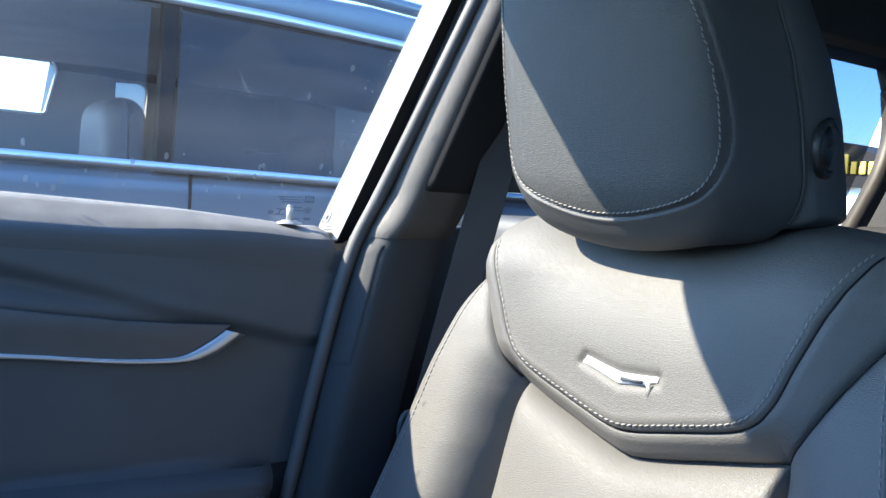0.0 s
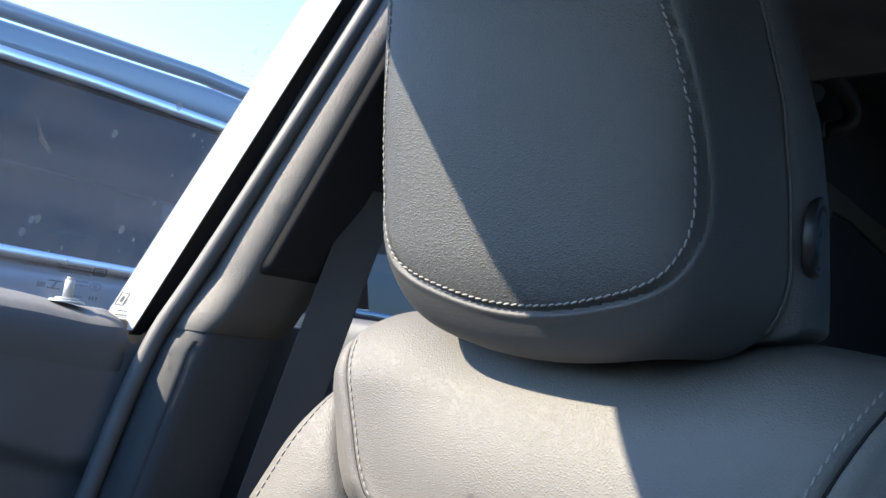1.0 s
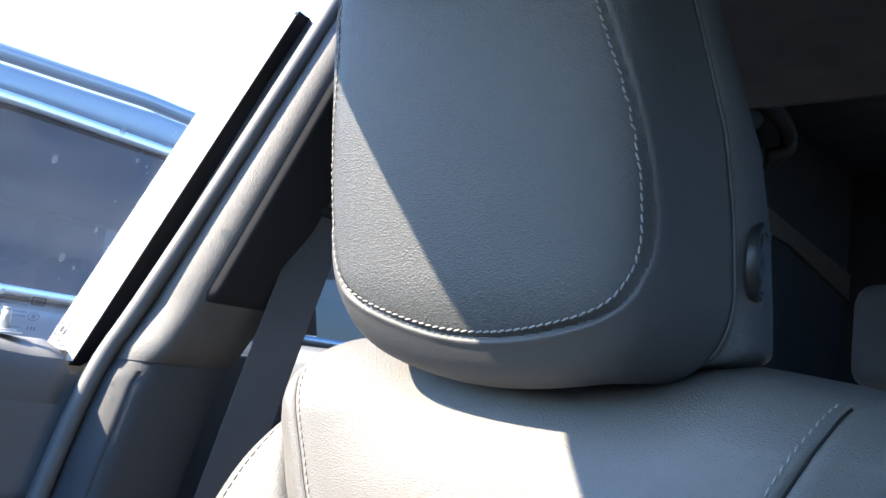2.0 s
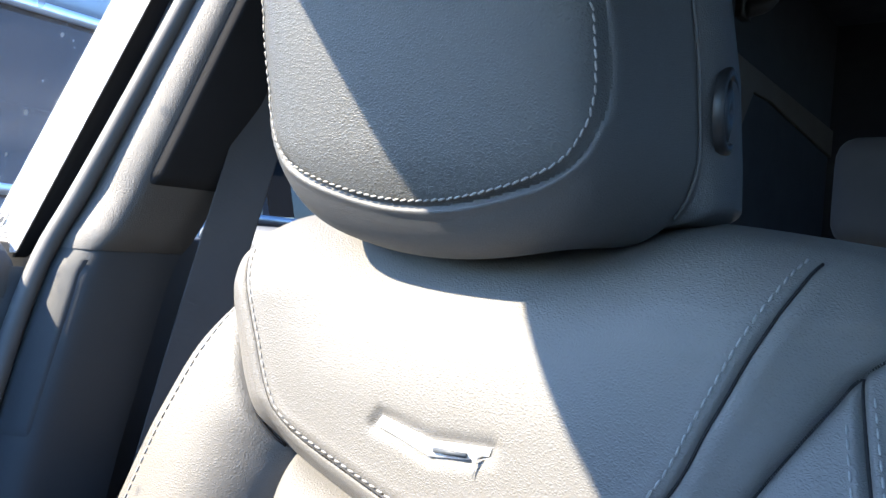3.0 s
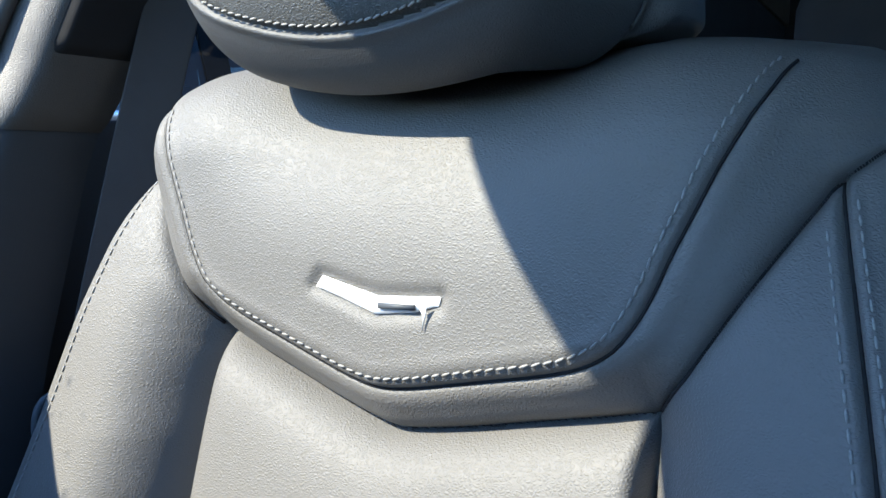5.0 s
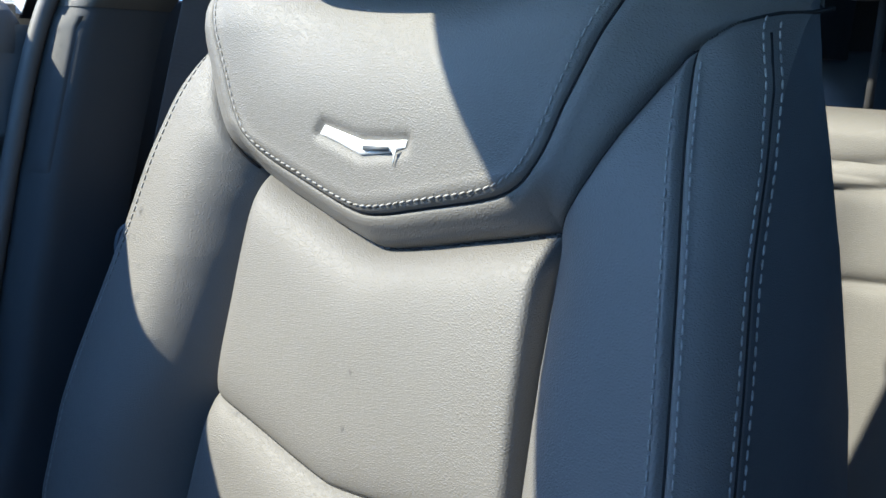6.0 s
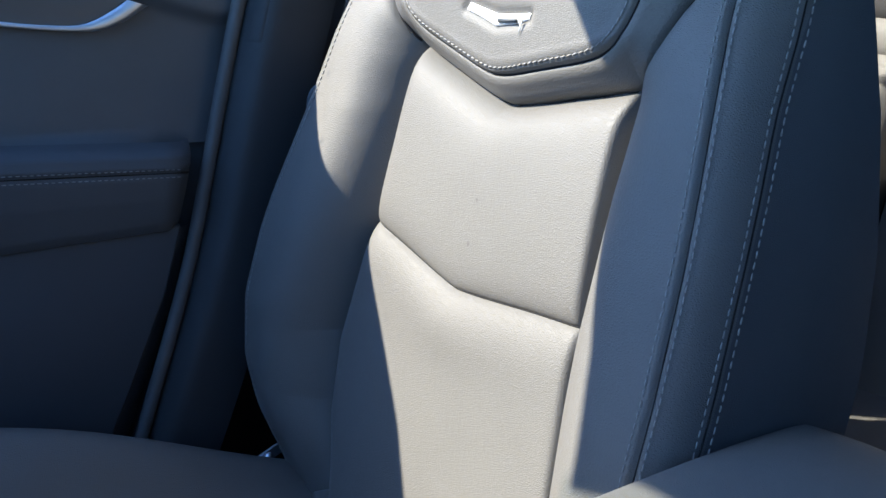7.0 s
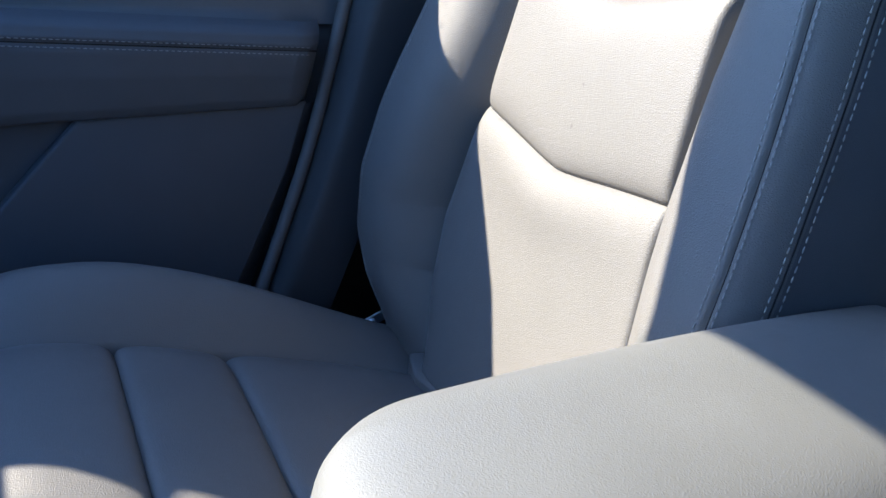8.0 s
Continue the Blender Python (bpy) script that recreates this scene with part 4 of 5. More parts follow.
    # glass, leaning in towards the roof
    def glass_x(z):
        return -0.452 + (z - 1.33) * 0.3525
    gl = [(glass_x(z), y, z) for y, z in ((-1.15, 1.36), (-0.068, 1.33), (0.042, 1.662), (-0.45, 1.665), (-1.0, 1.45))]
    pane = part("window_pane", (gl, [(0, 1, 2, 3, 4)]), GLASS, door, "clear side glass with dried spots", smooth=False)
    pane.visible_shadow = False
    # etched glass marks as plain bars
    bm = bmesh.new()
    def mark(y0, z0, y1, z1):
        vs = [bm.verts.new((glass_x(z) + 0.0015, y, z)) for y, z in ((y0, z0), (y1, z0), (y1, z1), (y0, z1))]
        bm.faces.new(vs)
    def outline(y0, z0, y1, z1, w):
        mark(y0, z0, y1, z0 + w)
        mark(y0, z1 - w, y1, z1)
        mark(y0, z0 + w, y0 + w, z1 - w)
        mark(y1 - w, z0 + w, y1, z1 - w)
    # a square stamp, rows of fine bars beside it, an oval stamp and a row of arcs
    outline(-0.105, 1.3665, -0.0925, 1.3740, 0.0013)
    for k in range(3):
        mark(-0.1025, 1.3684 + 0.0013 * k, -0.0950, 1.3691 + 0.0013 * k)
    rng = random.Random(11)
    for row, (y0, y1, z) in enumerate(((-0.139, -0.108, 1.3715), (-0.137, -0.108, 1.3685), (-0.134, -0.108, 1.3655), (-0.118, -0.106, 1.3590), (-0.125, -0.105, 1.3555), (-0.120, -0.108, 1.3455))):
        y = y0
        while y < y1:
            w = rng.uniform(0.0009, 0.0018)
            mark(y, z, y + w, z + rng.uniform(0.0011, 0.0017))
            y += w + 0.0006
    for k in range(20):
        a0, a1 = k * math.pi / 10, (k + 1) * math.pi / 10
        q = [(-0.0985 + r * math.cos(a), 1.3567 + 0.72 * r * math.sin(a)) for r, a in ((0.0052, a0), (0.0052, a1), (0.0044, a1), (0.0044, a0))]
        bm.faces.new([bm.verts.new((glass_x(z) + 0.0015, y, z)) for y, z in q])
    mark(-0.1005, 1.3550, -0.0965, 1.3558)
    mark(-0.1005, 1.3563, -0.0965, 1.3571)
    mark(-0.1005, 1.3576, -0.0965, 1.3584)
    for k in range(3):
        mark(-0.1010 + 0.003 * k, 1.3445, -0.0994 + 0.003 * k, 1.3478)
    # two bars joined by a slanted one, and a patch of hatching
    mark(-0.1405, 1.3568, -0.1285, 1.3578)
    mark(-0.1405, 1.3500, -0.1285, 1.3510)
    bm.faces.new([bm.verts.new((glass_x(z) + 0.0015, y, z)) for y, z in ((-0.1365, 1.3510), (-0.1348, 1.3510), (-0.1325, 1.3568), (-0.1342, 1.3568))])
    for k in range(4):
        mark(-0.1490 + 0.0018 * k, 1.3505, -0.1481 + 0.0018 * k, 1.3550)
    part("etched_marks", bm, INK, door, "small dark etched bars", smooth=False)
    # dried water spots
    rng = random.Random(4)
    bm = bmesh.new()
    spots = [(rng.uniform(-0.62, -0.13), rng.uniform(1.365, 1.415), rng.uniform(0.0012, 0.0030)) for _ in range(46)]
    for k in range(26):
        z = rng.uniform(1.39, 1.62)
        spots.append((-0.088 + (z - 1.34) * 0.33 - abs(rng.gauss(0, 0.012)) - 0.006, z, rng.uniform(0.0004, 0.0010)))
    spots += [(-0.0715, 1.440, 0.0019), (-0.0927, 1.411, 0.0030), (-0.079, 1.404, 0.0014), (-0.127, 1.489, 0.0028), (-0.0795, 1.526, 0.0030), (-0.057, 1.506, 0.0016)]
    for y, z, r in spots:
        ring = [bm.verts.new((glass_x(z + 1.4 * r * math.sin(a)) + 0.0019, y + r * math.cos(a) * rng.uniform(0.7, 1.1), z + 1.4 * r * math.sin(a))) for a in [k * math.pi / 4 for k in range(8)]]
        bm.faces.new(ring)
    tagged(part("dried_spots", bm, DROP, door, "pale dried water spots", smooth=False), kind="stuff")
    # pale frame behind the glass, its front face to the sun, and the black channel behind it
    def frame_front(z, k=0.0):
        up = (z - 1.335) / 0.333
        return Vector((glass_x(z) + 0.001 + (0.026 - 0.0035 * up) * k, -0.079 + 0.27 * (z - 1.335) + (0.019 + 0.0015 * up) * k, z))
    def channel_back(z):
        return Vector((glass_x(z) + 0.015, -0.020 + 0.27 * (z - 1.335), z))
    quad_strip([frame_front(1.322), frame_front(1.668)], [frame_front(1.322, 1.0), frame_front(1.668, 1.0)], 0.004, (-0.4, 1, 0), "window_frame", FRAMEPAINT, door, "pale painted window frame")
    quad_strip([frame_front(1.318, 1.04), frame_front(1.672, 1.04)], [channel_back(1.318), channel_back(1.672)], 0.006, (-1, 0, 0), "frame_channel", RUBBER, door)
    # printed tag on the frame
    bm = bmesh.new()
    for k0, z0, k1, z1 in ((0.06, 1.343, 0.10, 1.3555), (0.30, 1.343, 0.34, 1.3555), (0.10, 1.3545, 0.30, 1.3555), (0.10, 1.343, 0.30, 1.344), (0.15, 1.3465, 0.25, 1.352), (0.22, 1.338, 0.55, 1.3392), (0.25, 1.334, 0.62, 1.3352), (0.30, 1.330, 0.70, 1.3312)):
        bm.faces.new([bm.verts.new(frame_front(z, k) + Vector((0.0003, -0.0008, 0.0))) for k, z in ((k0, z0), (k1, z0), (k1, z1), (k0, z1))])
    part("printed_tag", bm, WOODTRIM, door, "small printed tag of plain bars", smooth=False)
    return door


build_door()


# ---- pillar, belt and seals ----
def build_pillar():
    pil = tagged(group_empty("door_pillar", (-0.38, 0.0, 0.36)), "dark pillar trim behind the front door, sunlit front edge", "pillar", kind="structure")
    # rubber seal that follows the door opening
    path = smooth_line([(-0.345, -0.30, 0.52), (-0.372, -0.235, 0.70), (-0.382, -0.178, 0.86), (-0.385, -0.150, 0.96), (-0.386, -0.108, 1.16), (-0.386, -0.071, 1.312), (-0.372, -0.040, 1.38), (-0.284, 0.046, 1.665), (-0.263, 0.066, 1.74)], 0.012, 3) + [-0.006, 0.006, 0]
    part("door_seal", sweep(path.tolist(), tube_profile(0.0085, 12)), SEAL, pil, "round grey rubber seal")
    # trim, rounded towards the door
    prof = np.array([(-0.030, 0.000), (-0.018, 0.002), (-0.006, 0.006), (0.0042, 0.012), (0.0118, 0.019), (0.0155, 0.027), (0.0170, 0.040), (0.018, 0.075), (0.017, 0.105), (0.008, 0.125)])
    prof = smooth_line(prof, 0.002, 3)
    def trim_point(z, dy, upper):
        y0 = np.interp(z, [0.45, 0.70, 0.86, 0.96, 1.16, 1.312, 1.38, 1.665, 1.74], [-0.32, -0.225, -0.168, -0.140, -0.098, -0.061, -0.032, 0.047, 0.065])
        x0 = np.interp(z, [0.45, 0.9, 1.31, 1.38, 1.665, 1.74], [-0.375, -0.382, -0.380, -0.363, -0.288, -0.272])
        return x0 + np.interp(dy, prof[:, 1], prof[:, 0]) * 1.3 + (0.009 if upper else 0.0065), y0 + dy
    def trim(z0, z1, n, name, mat, label):
        zs = np.linspace(z0, z1, n)
        dys = np.r_[np.linspace(0, 0.06, 40), np.linspace(0.063, 0.100, 12)]
        P = np.empty((n, len(dys), 3))
        for i, z in enumerate(zs):
            P[i, :, 0], P[i, :, 1] = trim_point(z, dys, z0 > 1)
            P[i, :, 0] -= 0.004 if (z0 > 1 and i == 0) or (z0 < 1 and i == n - 1) else 0.0
            P[i, :, 2] = z
        return grid_parts(P, np.ones((n - 1, len(dys) - 1), int), {1: (name, mat, label, None)}, pil)
    trim(1.3305, 1.74, 40, "upper_trim", FABRIC, "grey textured upper trim, bright where the sun strikes")
    trim(0.45, 1.3305, 60, "lower_trim", PILLAR, "dark grained lower trim")
    part("pillar_core", box(-0.50, -0.395, 0.0, 0.165, 0.36, 1.345, 0.006), PILLAR, pil)
    # raised rib that runs down from the joint of the two trims
    nz, ny = 40, 24
    P = np.empty((nz, ny, 3))
    for i, z in enumerate(np.linspace(1.178, 1.322, nz)):
        for j, dy in enumerate(np.linspace(0.005, 0.020, ny)):
            d = min(dy - 0.004, 0.021 - dy, z - 1.178, 1.335 - z)
            x, y = trim_point(z, dy, False)
            P[i, j] = (x + 0.0035 * float(smoothstep(d, -0.001, 0.006)) - 0.001, y, z)
    grid_parts(P, np.ones((nz - 1, ny - 1), int), {1: ("trim_rib", PILLAR, "", None)}, pil)
    # raised cover of the belt's height adjuster
    nz, ny = 70, 40
    P = np.empty((nz, ny, 3))
    for i, z in enumerate(np.linspace(1.388, 1.735, nz)):
        for j, dy in enumerate(np.linspace(0.0245, 0.092, ny)):
            r = 0.010
            e0, e1 = dy - 0.0245, z - 1.388
            d = min(e0, e1) if e0 > r or e1 > r else r - math.hypot(r - e0, r - e1)
            x, y = trim_point(z, dy, True)
            P[i, j] = (x + 0.0075 * float(smoothstep(d, -0.001, 0.007)) - 0.0012, y, z)
    grid_parts(P, np.ones((nz - 1, ny - 1), int), {1: ("adjuster_cover", RUBBER, "dark raised cover", None)}, pil)
    return pil


build_pillar()


def build_belt():
    belt = tagged(group_empty("seat_belt", (-0.31, 0.05, 0.9)), "dark woven seat belt hanging from its pillar loop", "seat belt")
    line = smooth_line([(-0.295, 0.100, 1.512), (-0.302, 0.085, 1.44), (-0.306, 0.060, 1.34), (-0.312, 0.028, 1.20), (-0.322, -0.020, 0.98), (-0.335, -0.06, 0.78)], 0.01, 2)
    verts, faces = [], []
    for i, p in enumerate(line):
        p = Vector(p)
        for k, (a, b) in enumerate(((-0.023, 0.0), (-0.022, 0.0007), (0.022, 0.0007), (0.023, 0.0), (0.022, -0.0007), (-0.022, -0.0007))):
            verts.append(p + Vector((0.45, 0.89, 0.10)) * a + Vector((0.88, -0.46, 0.0)) * b)
    for i in range(len(line) - 1):
        for k in range(6):
            faces.append((i * 6 + k, i * 6 + (k + 1) % 6, i * 6 + 6 + (k + 1) % 6, i * 6 + 6 + k))
    part("webbing", (verts, faces), WEBBING, belt, smooth=False)
    loop = [(-0.296 + 0.012 * math.cos(a), 0.100 + 0.030 * math.cos(a) + 0.0, 1.520 + 0.030 * math.sin(a)) for a in [k * math.pi / 10 for k in range(21)]]
    part("loop", sweep(loop, tube_profile(0.006, 8)), RUBBER, belt, "black plastic belt loop")
    guide = [(-0.290, -0.034 + 0.012 * math.cos(q), 1.118 + 0.020 * math.sin(q)) for q in [k * math.pi / 14 for k in range(29)]]
    part("belt_guide", sweep(guide, tube_profile(0.003, 8)), PLASTIC, belt, "small dark oval guide beside the backrest")
    part("loop_bolt", sweep([(-0.315, 0.10, 1.54), (-0.283, 0.098, 1.545)], tube_profile(0.016, 14)), RUBBER, belt)
    return belt


build_belt()


def build_anchor():
    """Belt anchor at the foot of the seat: a bent metal tab with its bolt."""
    a = tagged(group_empty("belt_anchor", (-0.29, -0.09, 0.66)), "bent bright metal belt anchor beside the seat cushion", "seat belt")
    part("tab", prism([(-0.125, 0.668), (-0.088, 0.684), (-0.066, 0.690), (-0.068, 0.676), (-0.095, 0.664), (-0.122, 0.652)], "x", -0.296, -0.292, 0.001), CHROME, a, smooth=False)
    part("bolt", sweep([(-0.293, -0.098, 0.672), (-0.287, -0.098, 0.672)], tube_profile(0.006, 6), up=(0, 0, 1)), CHROME, a)
    part("stalk", sweep([(-0.297, -0.07, 0.682), (-0.305, -0.05, 0.60), (-0.305, -0.05, 0.38)], tube_profile(0.008, 8), up=(1, 0, 0)), PLASTIC, a)


build_anchor()


# ---- console ----
def build_console():
    con = tagged(group_empty("centre_console", (0.40, -0.2, 0.38)), "dark centre console with a pale padded armrest lid", "console")
    part("body", box(0.312, 0.49, -1.08, 0.10, 0.38, 0.955, 0.02), PLASTIC, con, "dark plastic console body")
    nx, ny = 60, 120
    P = np.empty((ny, nx, 3))
    cx, cy, hx, hy = 0.400, -0.186, 0.101, 0.240
    for i in range(ny):
        for j in range(nx):
            a, b = -1 + 2 * j / (nx - 1), -1 + 2 * i / (ny - 1)
            # rounded rectangle, domed
            nose = 0.60 * (max(0, -b - 0.64) / 0.36) ** 2.2 if b < 0 else 0.30 * (max(0, b - 0.84) / 0.16) ** 2.5
            x = cx + hx * a * (1 - nose - 0.03 * max(0, abs(b) - 0.6))
            y = cy + hy * b * (1 - 0.05 * a * a * (abs(b) > 0.6) * (abs(b) - 0.6) / 0.4)
            e = max(abs(a) ** 5, abs(b) ** 11)
            z = 1.024 - 0.012 * a * a - 0.010 * b * b - 0.045 * (1 - math.sqrt(max(0, 1 - 0.985 * min(1, e)))) 
            P[i, j] = (x, y, z)
    grid_parts(P, np.ones((ny - 1, nx - 1), int), {1: ("lid", LID, "soft pale armrest lid", None)}, con)
    rim = np.vstack([P[0], P[1:, -1], P[-1, ::-1][1:], P[::-1, 0][1:]])
    low = rim.copy()
    low[:, 2] = 0.948
    grid_parts(np.stack([low, rim], 0), np.ones((1, len(rim) - 1), int), {1: ("lid_skirt", LID, "", None)}, con)
    return con


build_console()


# ---- rear of the cabin ----
def build_rear_seat(x0, x1, xc, hx=None, head=1.40):
    hx = xc if hx is None else hx
    rs = tagged(group_empty("rear_seat", (xc, 0.75, 0.38)), "pale sunlit leather rear seat with curved seams", "car seat", group="rear seats")
    nu, nv = 90, 140
    u = np.linspace(-1, 1, nu)
    v = np.linspace(0, 1, nv)
    P = np.empty((nv, nu, 3))
    hw = (x1 - x0) / 2
    for i, t in enumerate(v):
        z = 0.68 + 0.575 * t
        for j, a in enumerate(u):
            y = 0.80 - 0.20 * (1.0 - z) * 0.6 + 0.03 * (1 - abs(a)) ** 0.6 * 0 - 0.028 * math.exp(-((abs(a) - 0.72) / 0.2) ** 2) * (z < 1.16)
            for zs, dep in ((1.195 - 0.02 * abs(a), 0.008), (1.165 - 0.03 * abs(a), 0.012), (1.035 - 0.02 * abs(a), 0.012)):
                y += dep * math.exp(-abs(z - zs) / 0.008)
            y += 0.05 * (1 - math.sqrt(max(0, 1 - 0.98 * max(0, (t - 0.93) / 0.07) ** 2))) + 0.05 * (1 - math.sqrt(max(0, 1 - 0.98 * max(0, (abs(a) - 0.9) / 0.1) ** 2)))
            P[i, j] = (xc + hw * a, y, z)
    ids = np.ones((nv - 1, nu - 1), int)
    zf = 0.68 + 0.575 * (v[:-1] + v[1:]) / 2
    ids[:] = np.where(zf > 1.185, 1, np.where(zf > 1.02, 2, 3))[:, None]
    grid_parts(P, ids, {1: ("shoulder_panel", LEATHER, "", None), 2: ("back_panel", LEATHER, "", None), 3: ("lower_panel", LEATHER, "", None)}, rs)
    part("back_shell", box(x0 + 0.01, x1 - 0.01, 0.84, 0.95, 0.55, 1.245, 0.02), CABIN_DARK, rs)
    bm = box(x0, x1, 0.28, 0.80, 0.52, 0.70, 0.05, 5)
    part("cushion", bm, LEATHER, rs)
    bm = box(hx - 0.12, hx + 0.12, 0.83, 0.93, head, head + 0.15, 0.04, 5)
    part("headrest", bm, CABIN_DARK, rs)
    for dx in (-0.05, 0.05):
        part("post", sweep([(hx + dx, 0.88, 1.22), (hx + dx, 0.88, head + 0.03)], tube_profile(0.006)), CABIN_DARK, rs)
    return rs


build_rear_seat(-0.055, 0.455, 0.20, 0.10)
build_rear_seat(-0.285, -0.065, -0.175, head=1.225)
build_rear_seat(0.465, 1.10, 0.78)


def build_rear_door():
    d = tagged(group_empty("rear_door", (-0.45, 0.7, 0.36)), "dark closed rear door with a clear window", "car door")
    # made thick and high to cast the shadow edge across the rear seat
    part("panel", box(-0.47, -0.312, 0.14, 0.90, 0.40, 1.362, 0.02), PLASTIC_SOFT, d)
    part("panel", box(-0.47, -0.37, 0.88, 1.30, 0.40, 1.34, 0.01), PLASTIC_SOFT, d)
    part("armrest", box(-0.41, -0.290, 0.25, 0.88, 0.94, 1.02, 0.02), PLASTIC_SOFT, d)
    part("window_frame", sweep(smooth_line([(-0.345, 0.93, 1.325), (-0.345, 0.985, 1.385), (-0.345, 1.06, 1.475), (-0.345, 1.085, 1.55), (-0.345, 1.06, 1.64)], 0.02, 2).tolist(), [(-0.018, -0.012), (0.018, -0.012), (0.018, 0.012), (-0.018, 0.012)]), FABRIC, d, "pale grey rear window frame")
    pane = part("window_pane", ([(-0.44, 0.12, 1.33), (-0.44, 1.05, 1.33), (-0.32, 1.05, 1.68), (-0.32, 0.2, 1.68)], [(0, 1, 2, 3)]), REAR_TINT, d, smooth=False)
    pane.visible_shadow = False
    return d


build_rear_door()


def build_grab_handle():
    g = tagged(group_empty("grab_handle", (-0.28, 0.97, 1.85)), "dark folding grab handle fixed to the roof edge", "grab handle")
    loop = smooth_line([(-0.262, 0.83, 1.850), (-0.226, 0.845, 1.862), (-0.220, 0.90, 1.880), (-0.220, 0.985, 1.890), (-0.220, 1.09, 1.884), (-0.221, 1.138, 1.862), (-0.226, 1.135, 1.835), (-0.262, 1.115, 1.822)], 0.01, 3)
    part("bar", sweep(loop.tolist(), tube_profile(0.016, 12)), HANDLE, g)
    part("hook", prism([(0.885, 1.838), (0.900, 1.852), (0.985, 1.866), (1.004, 1.858), (0.985, 1.836), (0.935, 1.816), (0.895, 1.822)], "x", -0.240, -0.222, 0.004), LEATHER_SIDE, g, "pale coat hook")
    for y, z in ((0.83, 1.85), (1.115, 1.822)):
        part("mount", box(-0.30, -0.255, y - 0.022, y + 0.022, z - 0.016, z + 0.016, 0.005), HANDLE, g)
    return g


build_grab_handle()


# ---- outside ----
def build_suv():
    """The parked car next door: body, glass, pillars, roof and its seats."""
    car = tagged(group_empty("parked_car", (-2.2, 0.2, 0.0)), "silver-blue parked car with dark rear glass", "car")
    X0, X1 = -1.40, -3.10
    part("body", prism([(-2.2, 0.35), (2.4, 0.35), (2.5, 0.9), (2.35, 1.36), (-1.3, 1.42), (-2.3, 1.15), (-2.5, 0.7)], "x", X1, X0, 0.05, 4), CARBLUE, car)
    for x in (X0 + 0.004, X1 - 0.004):
        part("belt_trim", sweep([(x, -1.3, 1.428), (x, -0.3, 1.412), (x, 1.0, 1.388), (x, 2.2, 1.37)], [(-0.011, -0.006), (0.011, -0.006), (0.011, 0.006), (-0.011, 0.006)]), CHROME, car, "bright belt strip")
        part("roof_trim", sweep([(x + (0.10 if x < -2 else -0.10), -0.6, 1.80), (x + (0.10 if x < -2 else -0.10), 0.3, 1.792), (x + (0.11 if x < -2 else -0.11), 1.2, 1.765), (x + (0.13 if x < -2 else -0.13), 2.1, 1.70)], [(-0.012, -0.006), (0.012, -0.006), (0.012, 0.006), (-0.012, 0.006)]), CHROME, car, "bright strip over the windows")
    part("roof", prism([(-0.75, 1.80), (-0.3, 1.86), (0.6, 1.875), (1.6, 1.83), (2.2, 1.74), (2.15, 1.70), (1.2, 1.775), (0.3, 1.805), (-0.6, 1.79)], "x", X1 + 0.12, X0 - 0.12, 0.02, 3), CARBLUE, car)
    for x in (X0 - 0.20, X1 + 0.20):
        part("roof_rail", sweep([(x, -0.4, 1.90), (x, 0.6, 1.915), (x, 1.7, 1.865)], tube_profile(0.02, 10)), CARBLUE, car)
    for sx, xb, xt in ((1, X0 - 0.01, X0 - 0.11), (-1, X1 + 0.01, X1 + 0.11)):
        for y0, y1, w, tilt in ((0.012, 0.050, 0.034, 0.0), (1.02, 1.0, 0.08, 0.0), (-1.28, -0.62, 0.07, 0.0), (2.1, 1.95, 0.2, 0.0)):
            if sx < 0 and abs(y0) < 0.1:
                continue
            quad_strip([(xb, y0, 1.40), (xt, y1, 1.81)], [(xb, y0 + w, 1.40), (xt, y1 + w, 1.81)], 0.03, (-sx, 0, 0), "window_pillar", RUBBER, car)
        p = part("front_pane", ([(xb, -1.28, 1.41), (xb, -0.02, 1.41), (xt, 0.02, 1.81), (xt, -0.62, 1.81)], [(0, 1, 2, 3)]), GLASS, car, smooth=False)
        p.visible_shadow = False
        p = part("rear_pane", ([(xb, 0.05, 1.40), (xb, 1.02, 1.39), (xt, 1.0, 1.78), (xt, 0.09, 1.80)], [(0, 1, 2, 3)]), TINTED, car, "dark privacy glass", smooth=False)
        p.visible_shadow = False
        p = part("quarter_pane", ([(xb, 1.10, 1.39), (xb, 2.1, 1.38), (xt, 1.95, 1.72), (xt, 1.08, 1.78)], [(0, 1, 2, 3)]), TINTED, car, "dark privacy glass", smooth=False)
        p.visible_shadow = False
    part("headliner", prism([(-0.6, 1.778), (0.3, 1.793), (1.2, 1.763), (2.1, 1.690), (2.1, 1.680), (1.2, 1.753), (0.3, 1.783), (-0.6, 1.768)], "x", X1 + 0.16, X0 - 0.16), CAR_TRIM, car, "grey roof lining", smooth=False)
    for x, y in ((-1.85, 0.03), (-1.85, 1.0), (-2.65, 1.0)):
        bm = bmesh.new()
        bmesh.ops.create_cube(bm, size=1.0, matrix=Matrix.Translation((x, y, 1.24)) @ Matrix.Diagonal((0.44, 0.14, 0.68, 1)))
        for v in bm.verts:
            if v.co.z > 1.3:
                v.co.x = x + (v.co.x - x) * 0.62
                v.co.y = y + (v.co.y - y) * 0.8
        bmesh.ops.bevel(bm, geom=bm.edges[:], offset=0.06, segments=5, profile=0.55, affect="EDGES")
        part("seat_back", bm, FABRIC, car, "pale cloth seat back")
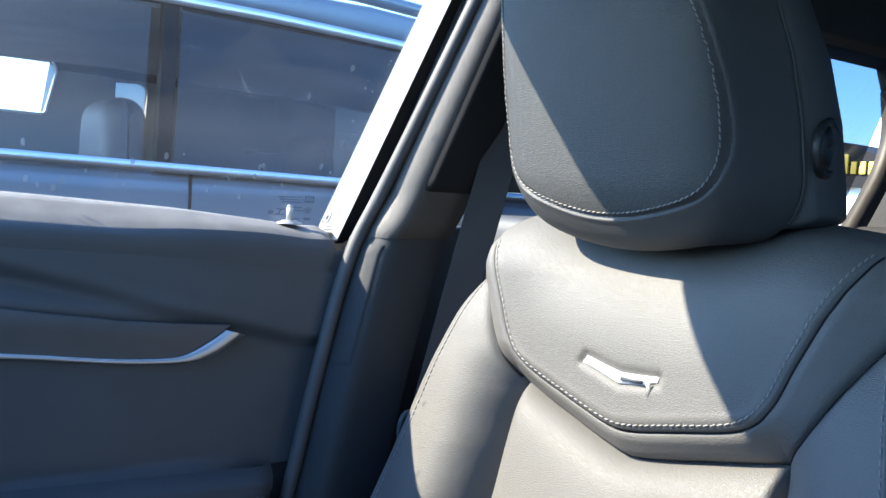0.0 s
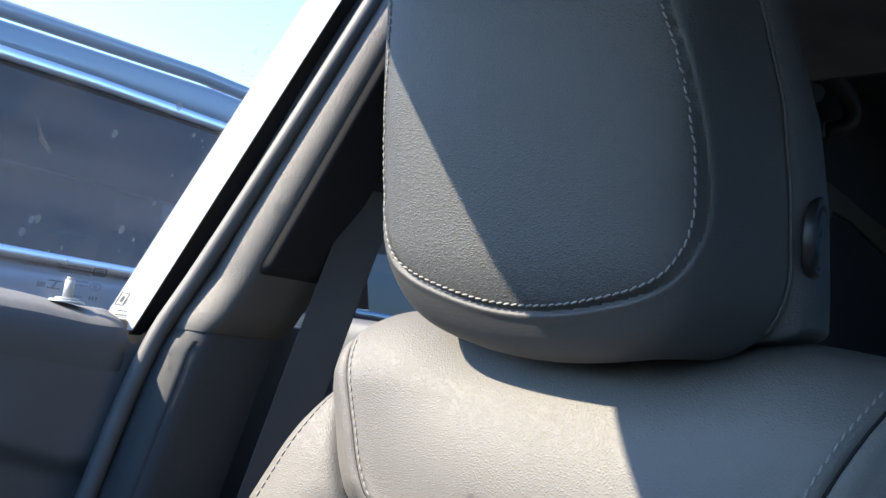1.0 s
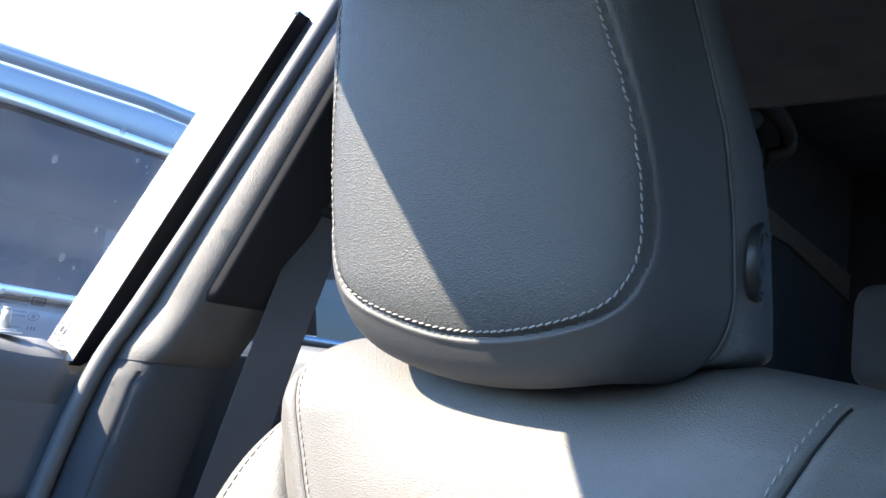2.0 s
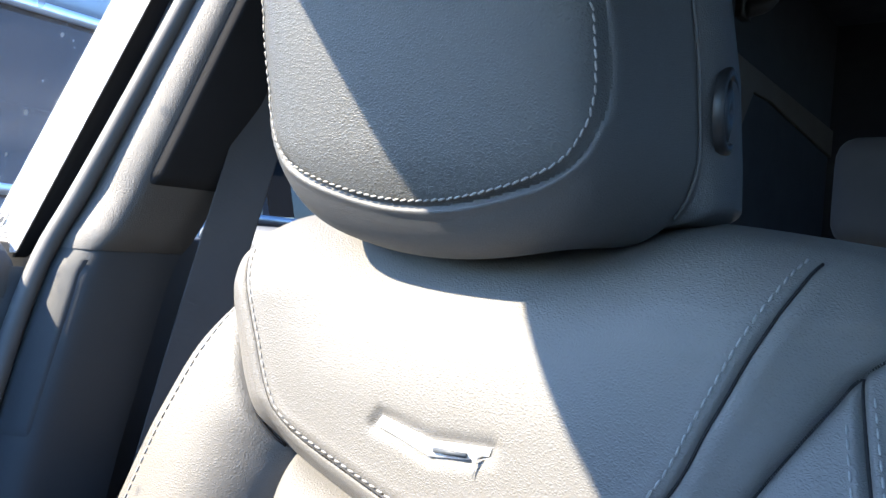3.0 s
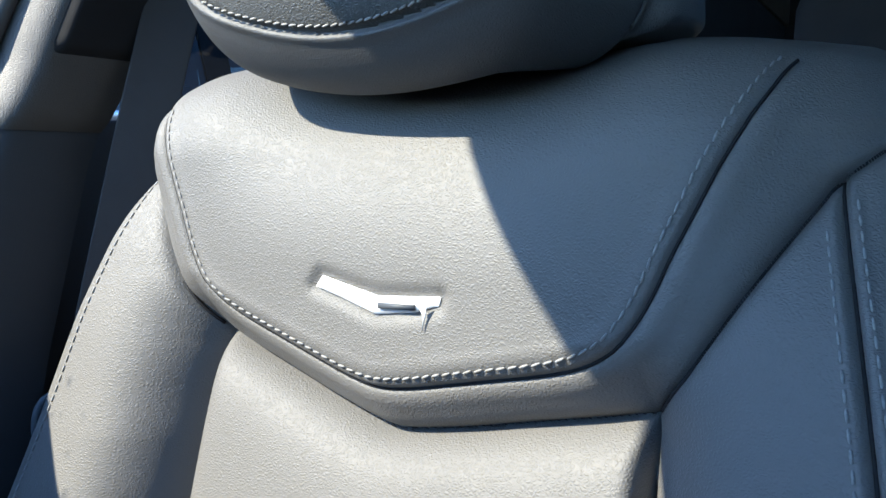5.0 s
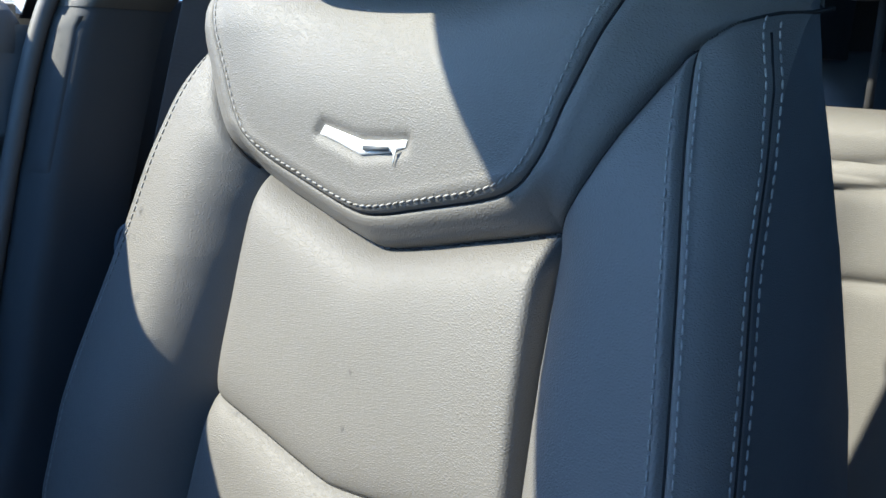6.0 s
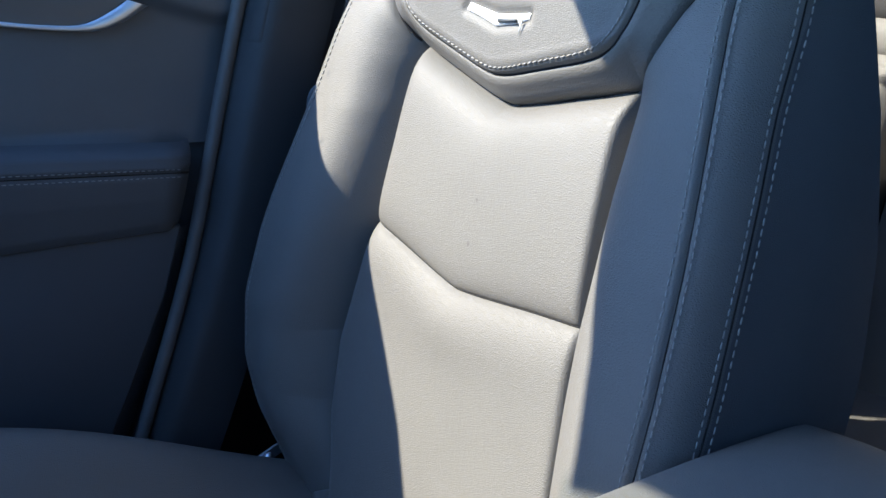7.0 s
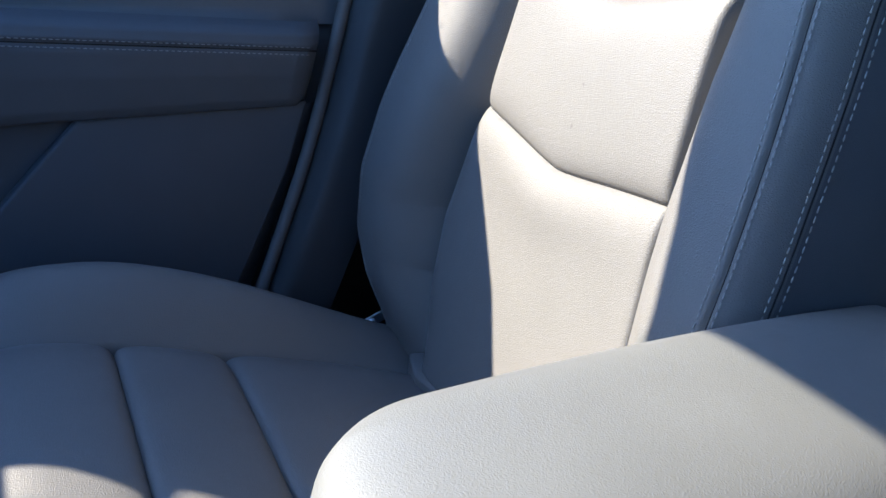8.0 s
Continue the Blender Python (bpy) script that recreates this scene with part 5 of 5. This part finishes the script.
    part("door_gap", box(X0 - 0.004, X0 + 0.0015, 0.084, 0.091, 0.55, 1.405), RUBBER, car)
    def rounded(cy, cz, r, a0, a1):
        return [(cy + r * math.cos(radians(a0 + (a1 - a0) * k / 6)), cz + r * math.sin(radians(a0 + (a1 - a0) * k / 6))) for k in range(7)]
    edge = [(-1.2, 1.61), (0.05, 1.588)] + rounded(0.060, 1.610, 0.022, -100, 5) + rounded(0.070, 1.750, 0.045, 0, 95) + [(-1.2, 1.815)]
    part("cabin_side", prism([(-1.2, 1.40), (0.33, 1.40), (0.33, 1.86), (-1.2, 1.86)] + edge[::-1], "x", -3.04, -3.0), CAR_TRIM, car, smooth=False)
    part("window_rim", sweep([(-2.998, y, z) for y, z in edge], tube_profile(0.006, 6)), CHROME, car, "thin bright rim of the far window")
    gap = [(0.33, 1.74)] + rounded(0.425, 1.715, 0.03, 90, 0) + [(0.445, 1.54), (0.33, 1.54)]
    part("cabin_side", prism(gap + [(0.33, 1.40), (1.3, 1.40), (1.3, 1.84), (0.33, 1.84)], "x", -3.04, -3.0), CAR_TRIM, car, smooth=False)
    for y in (-1.45, 1.55):
        for x in (X0 - 0.05, X1 + 0.05):
            part("tyre", sweep([(x - 0.12, y, 0.36), (x + 0.12, y, 0.36)], tube_profile(0.36, 28), up=(0, 0, 1)), RUBBER, car)
    return car


build_suv()


def build_shop():
    b = tagged(group_empty("low_building", (-9, 34, 0)), "low dark-fasciaed building with a yellow sign", "building")
    part("wall", box(-26, 4, 33, 40, 0, 2.7), FRAMEPAINT, b)
    part("fascia", prism([(-26.2, 2.6), (4.2, 2.6), (4.2, 3.3), (-16.0, 3.5), (-18.6, 4.4), (-26.2, 4.4)], "y", 32.6, 40.2), RUBBER, b, "dark fascia with a sloping top", smooth=False)
    YEL = material("sign_yellow", (0.75, 0.5, 0.05), 0.5)
    for k in range(5):
        part("sign_bar", box(-18.4 + k * 0.36, -18.4 + k * 0.36 + 0.24, 32.5, 32.6, 3.1, 3.9 if k == 0 else 3.6, 0.03), YEL, b, "yellow sign shape")
    return b


build_shop()
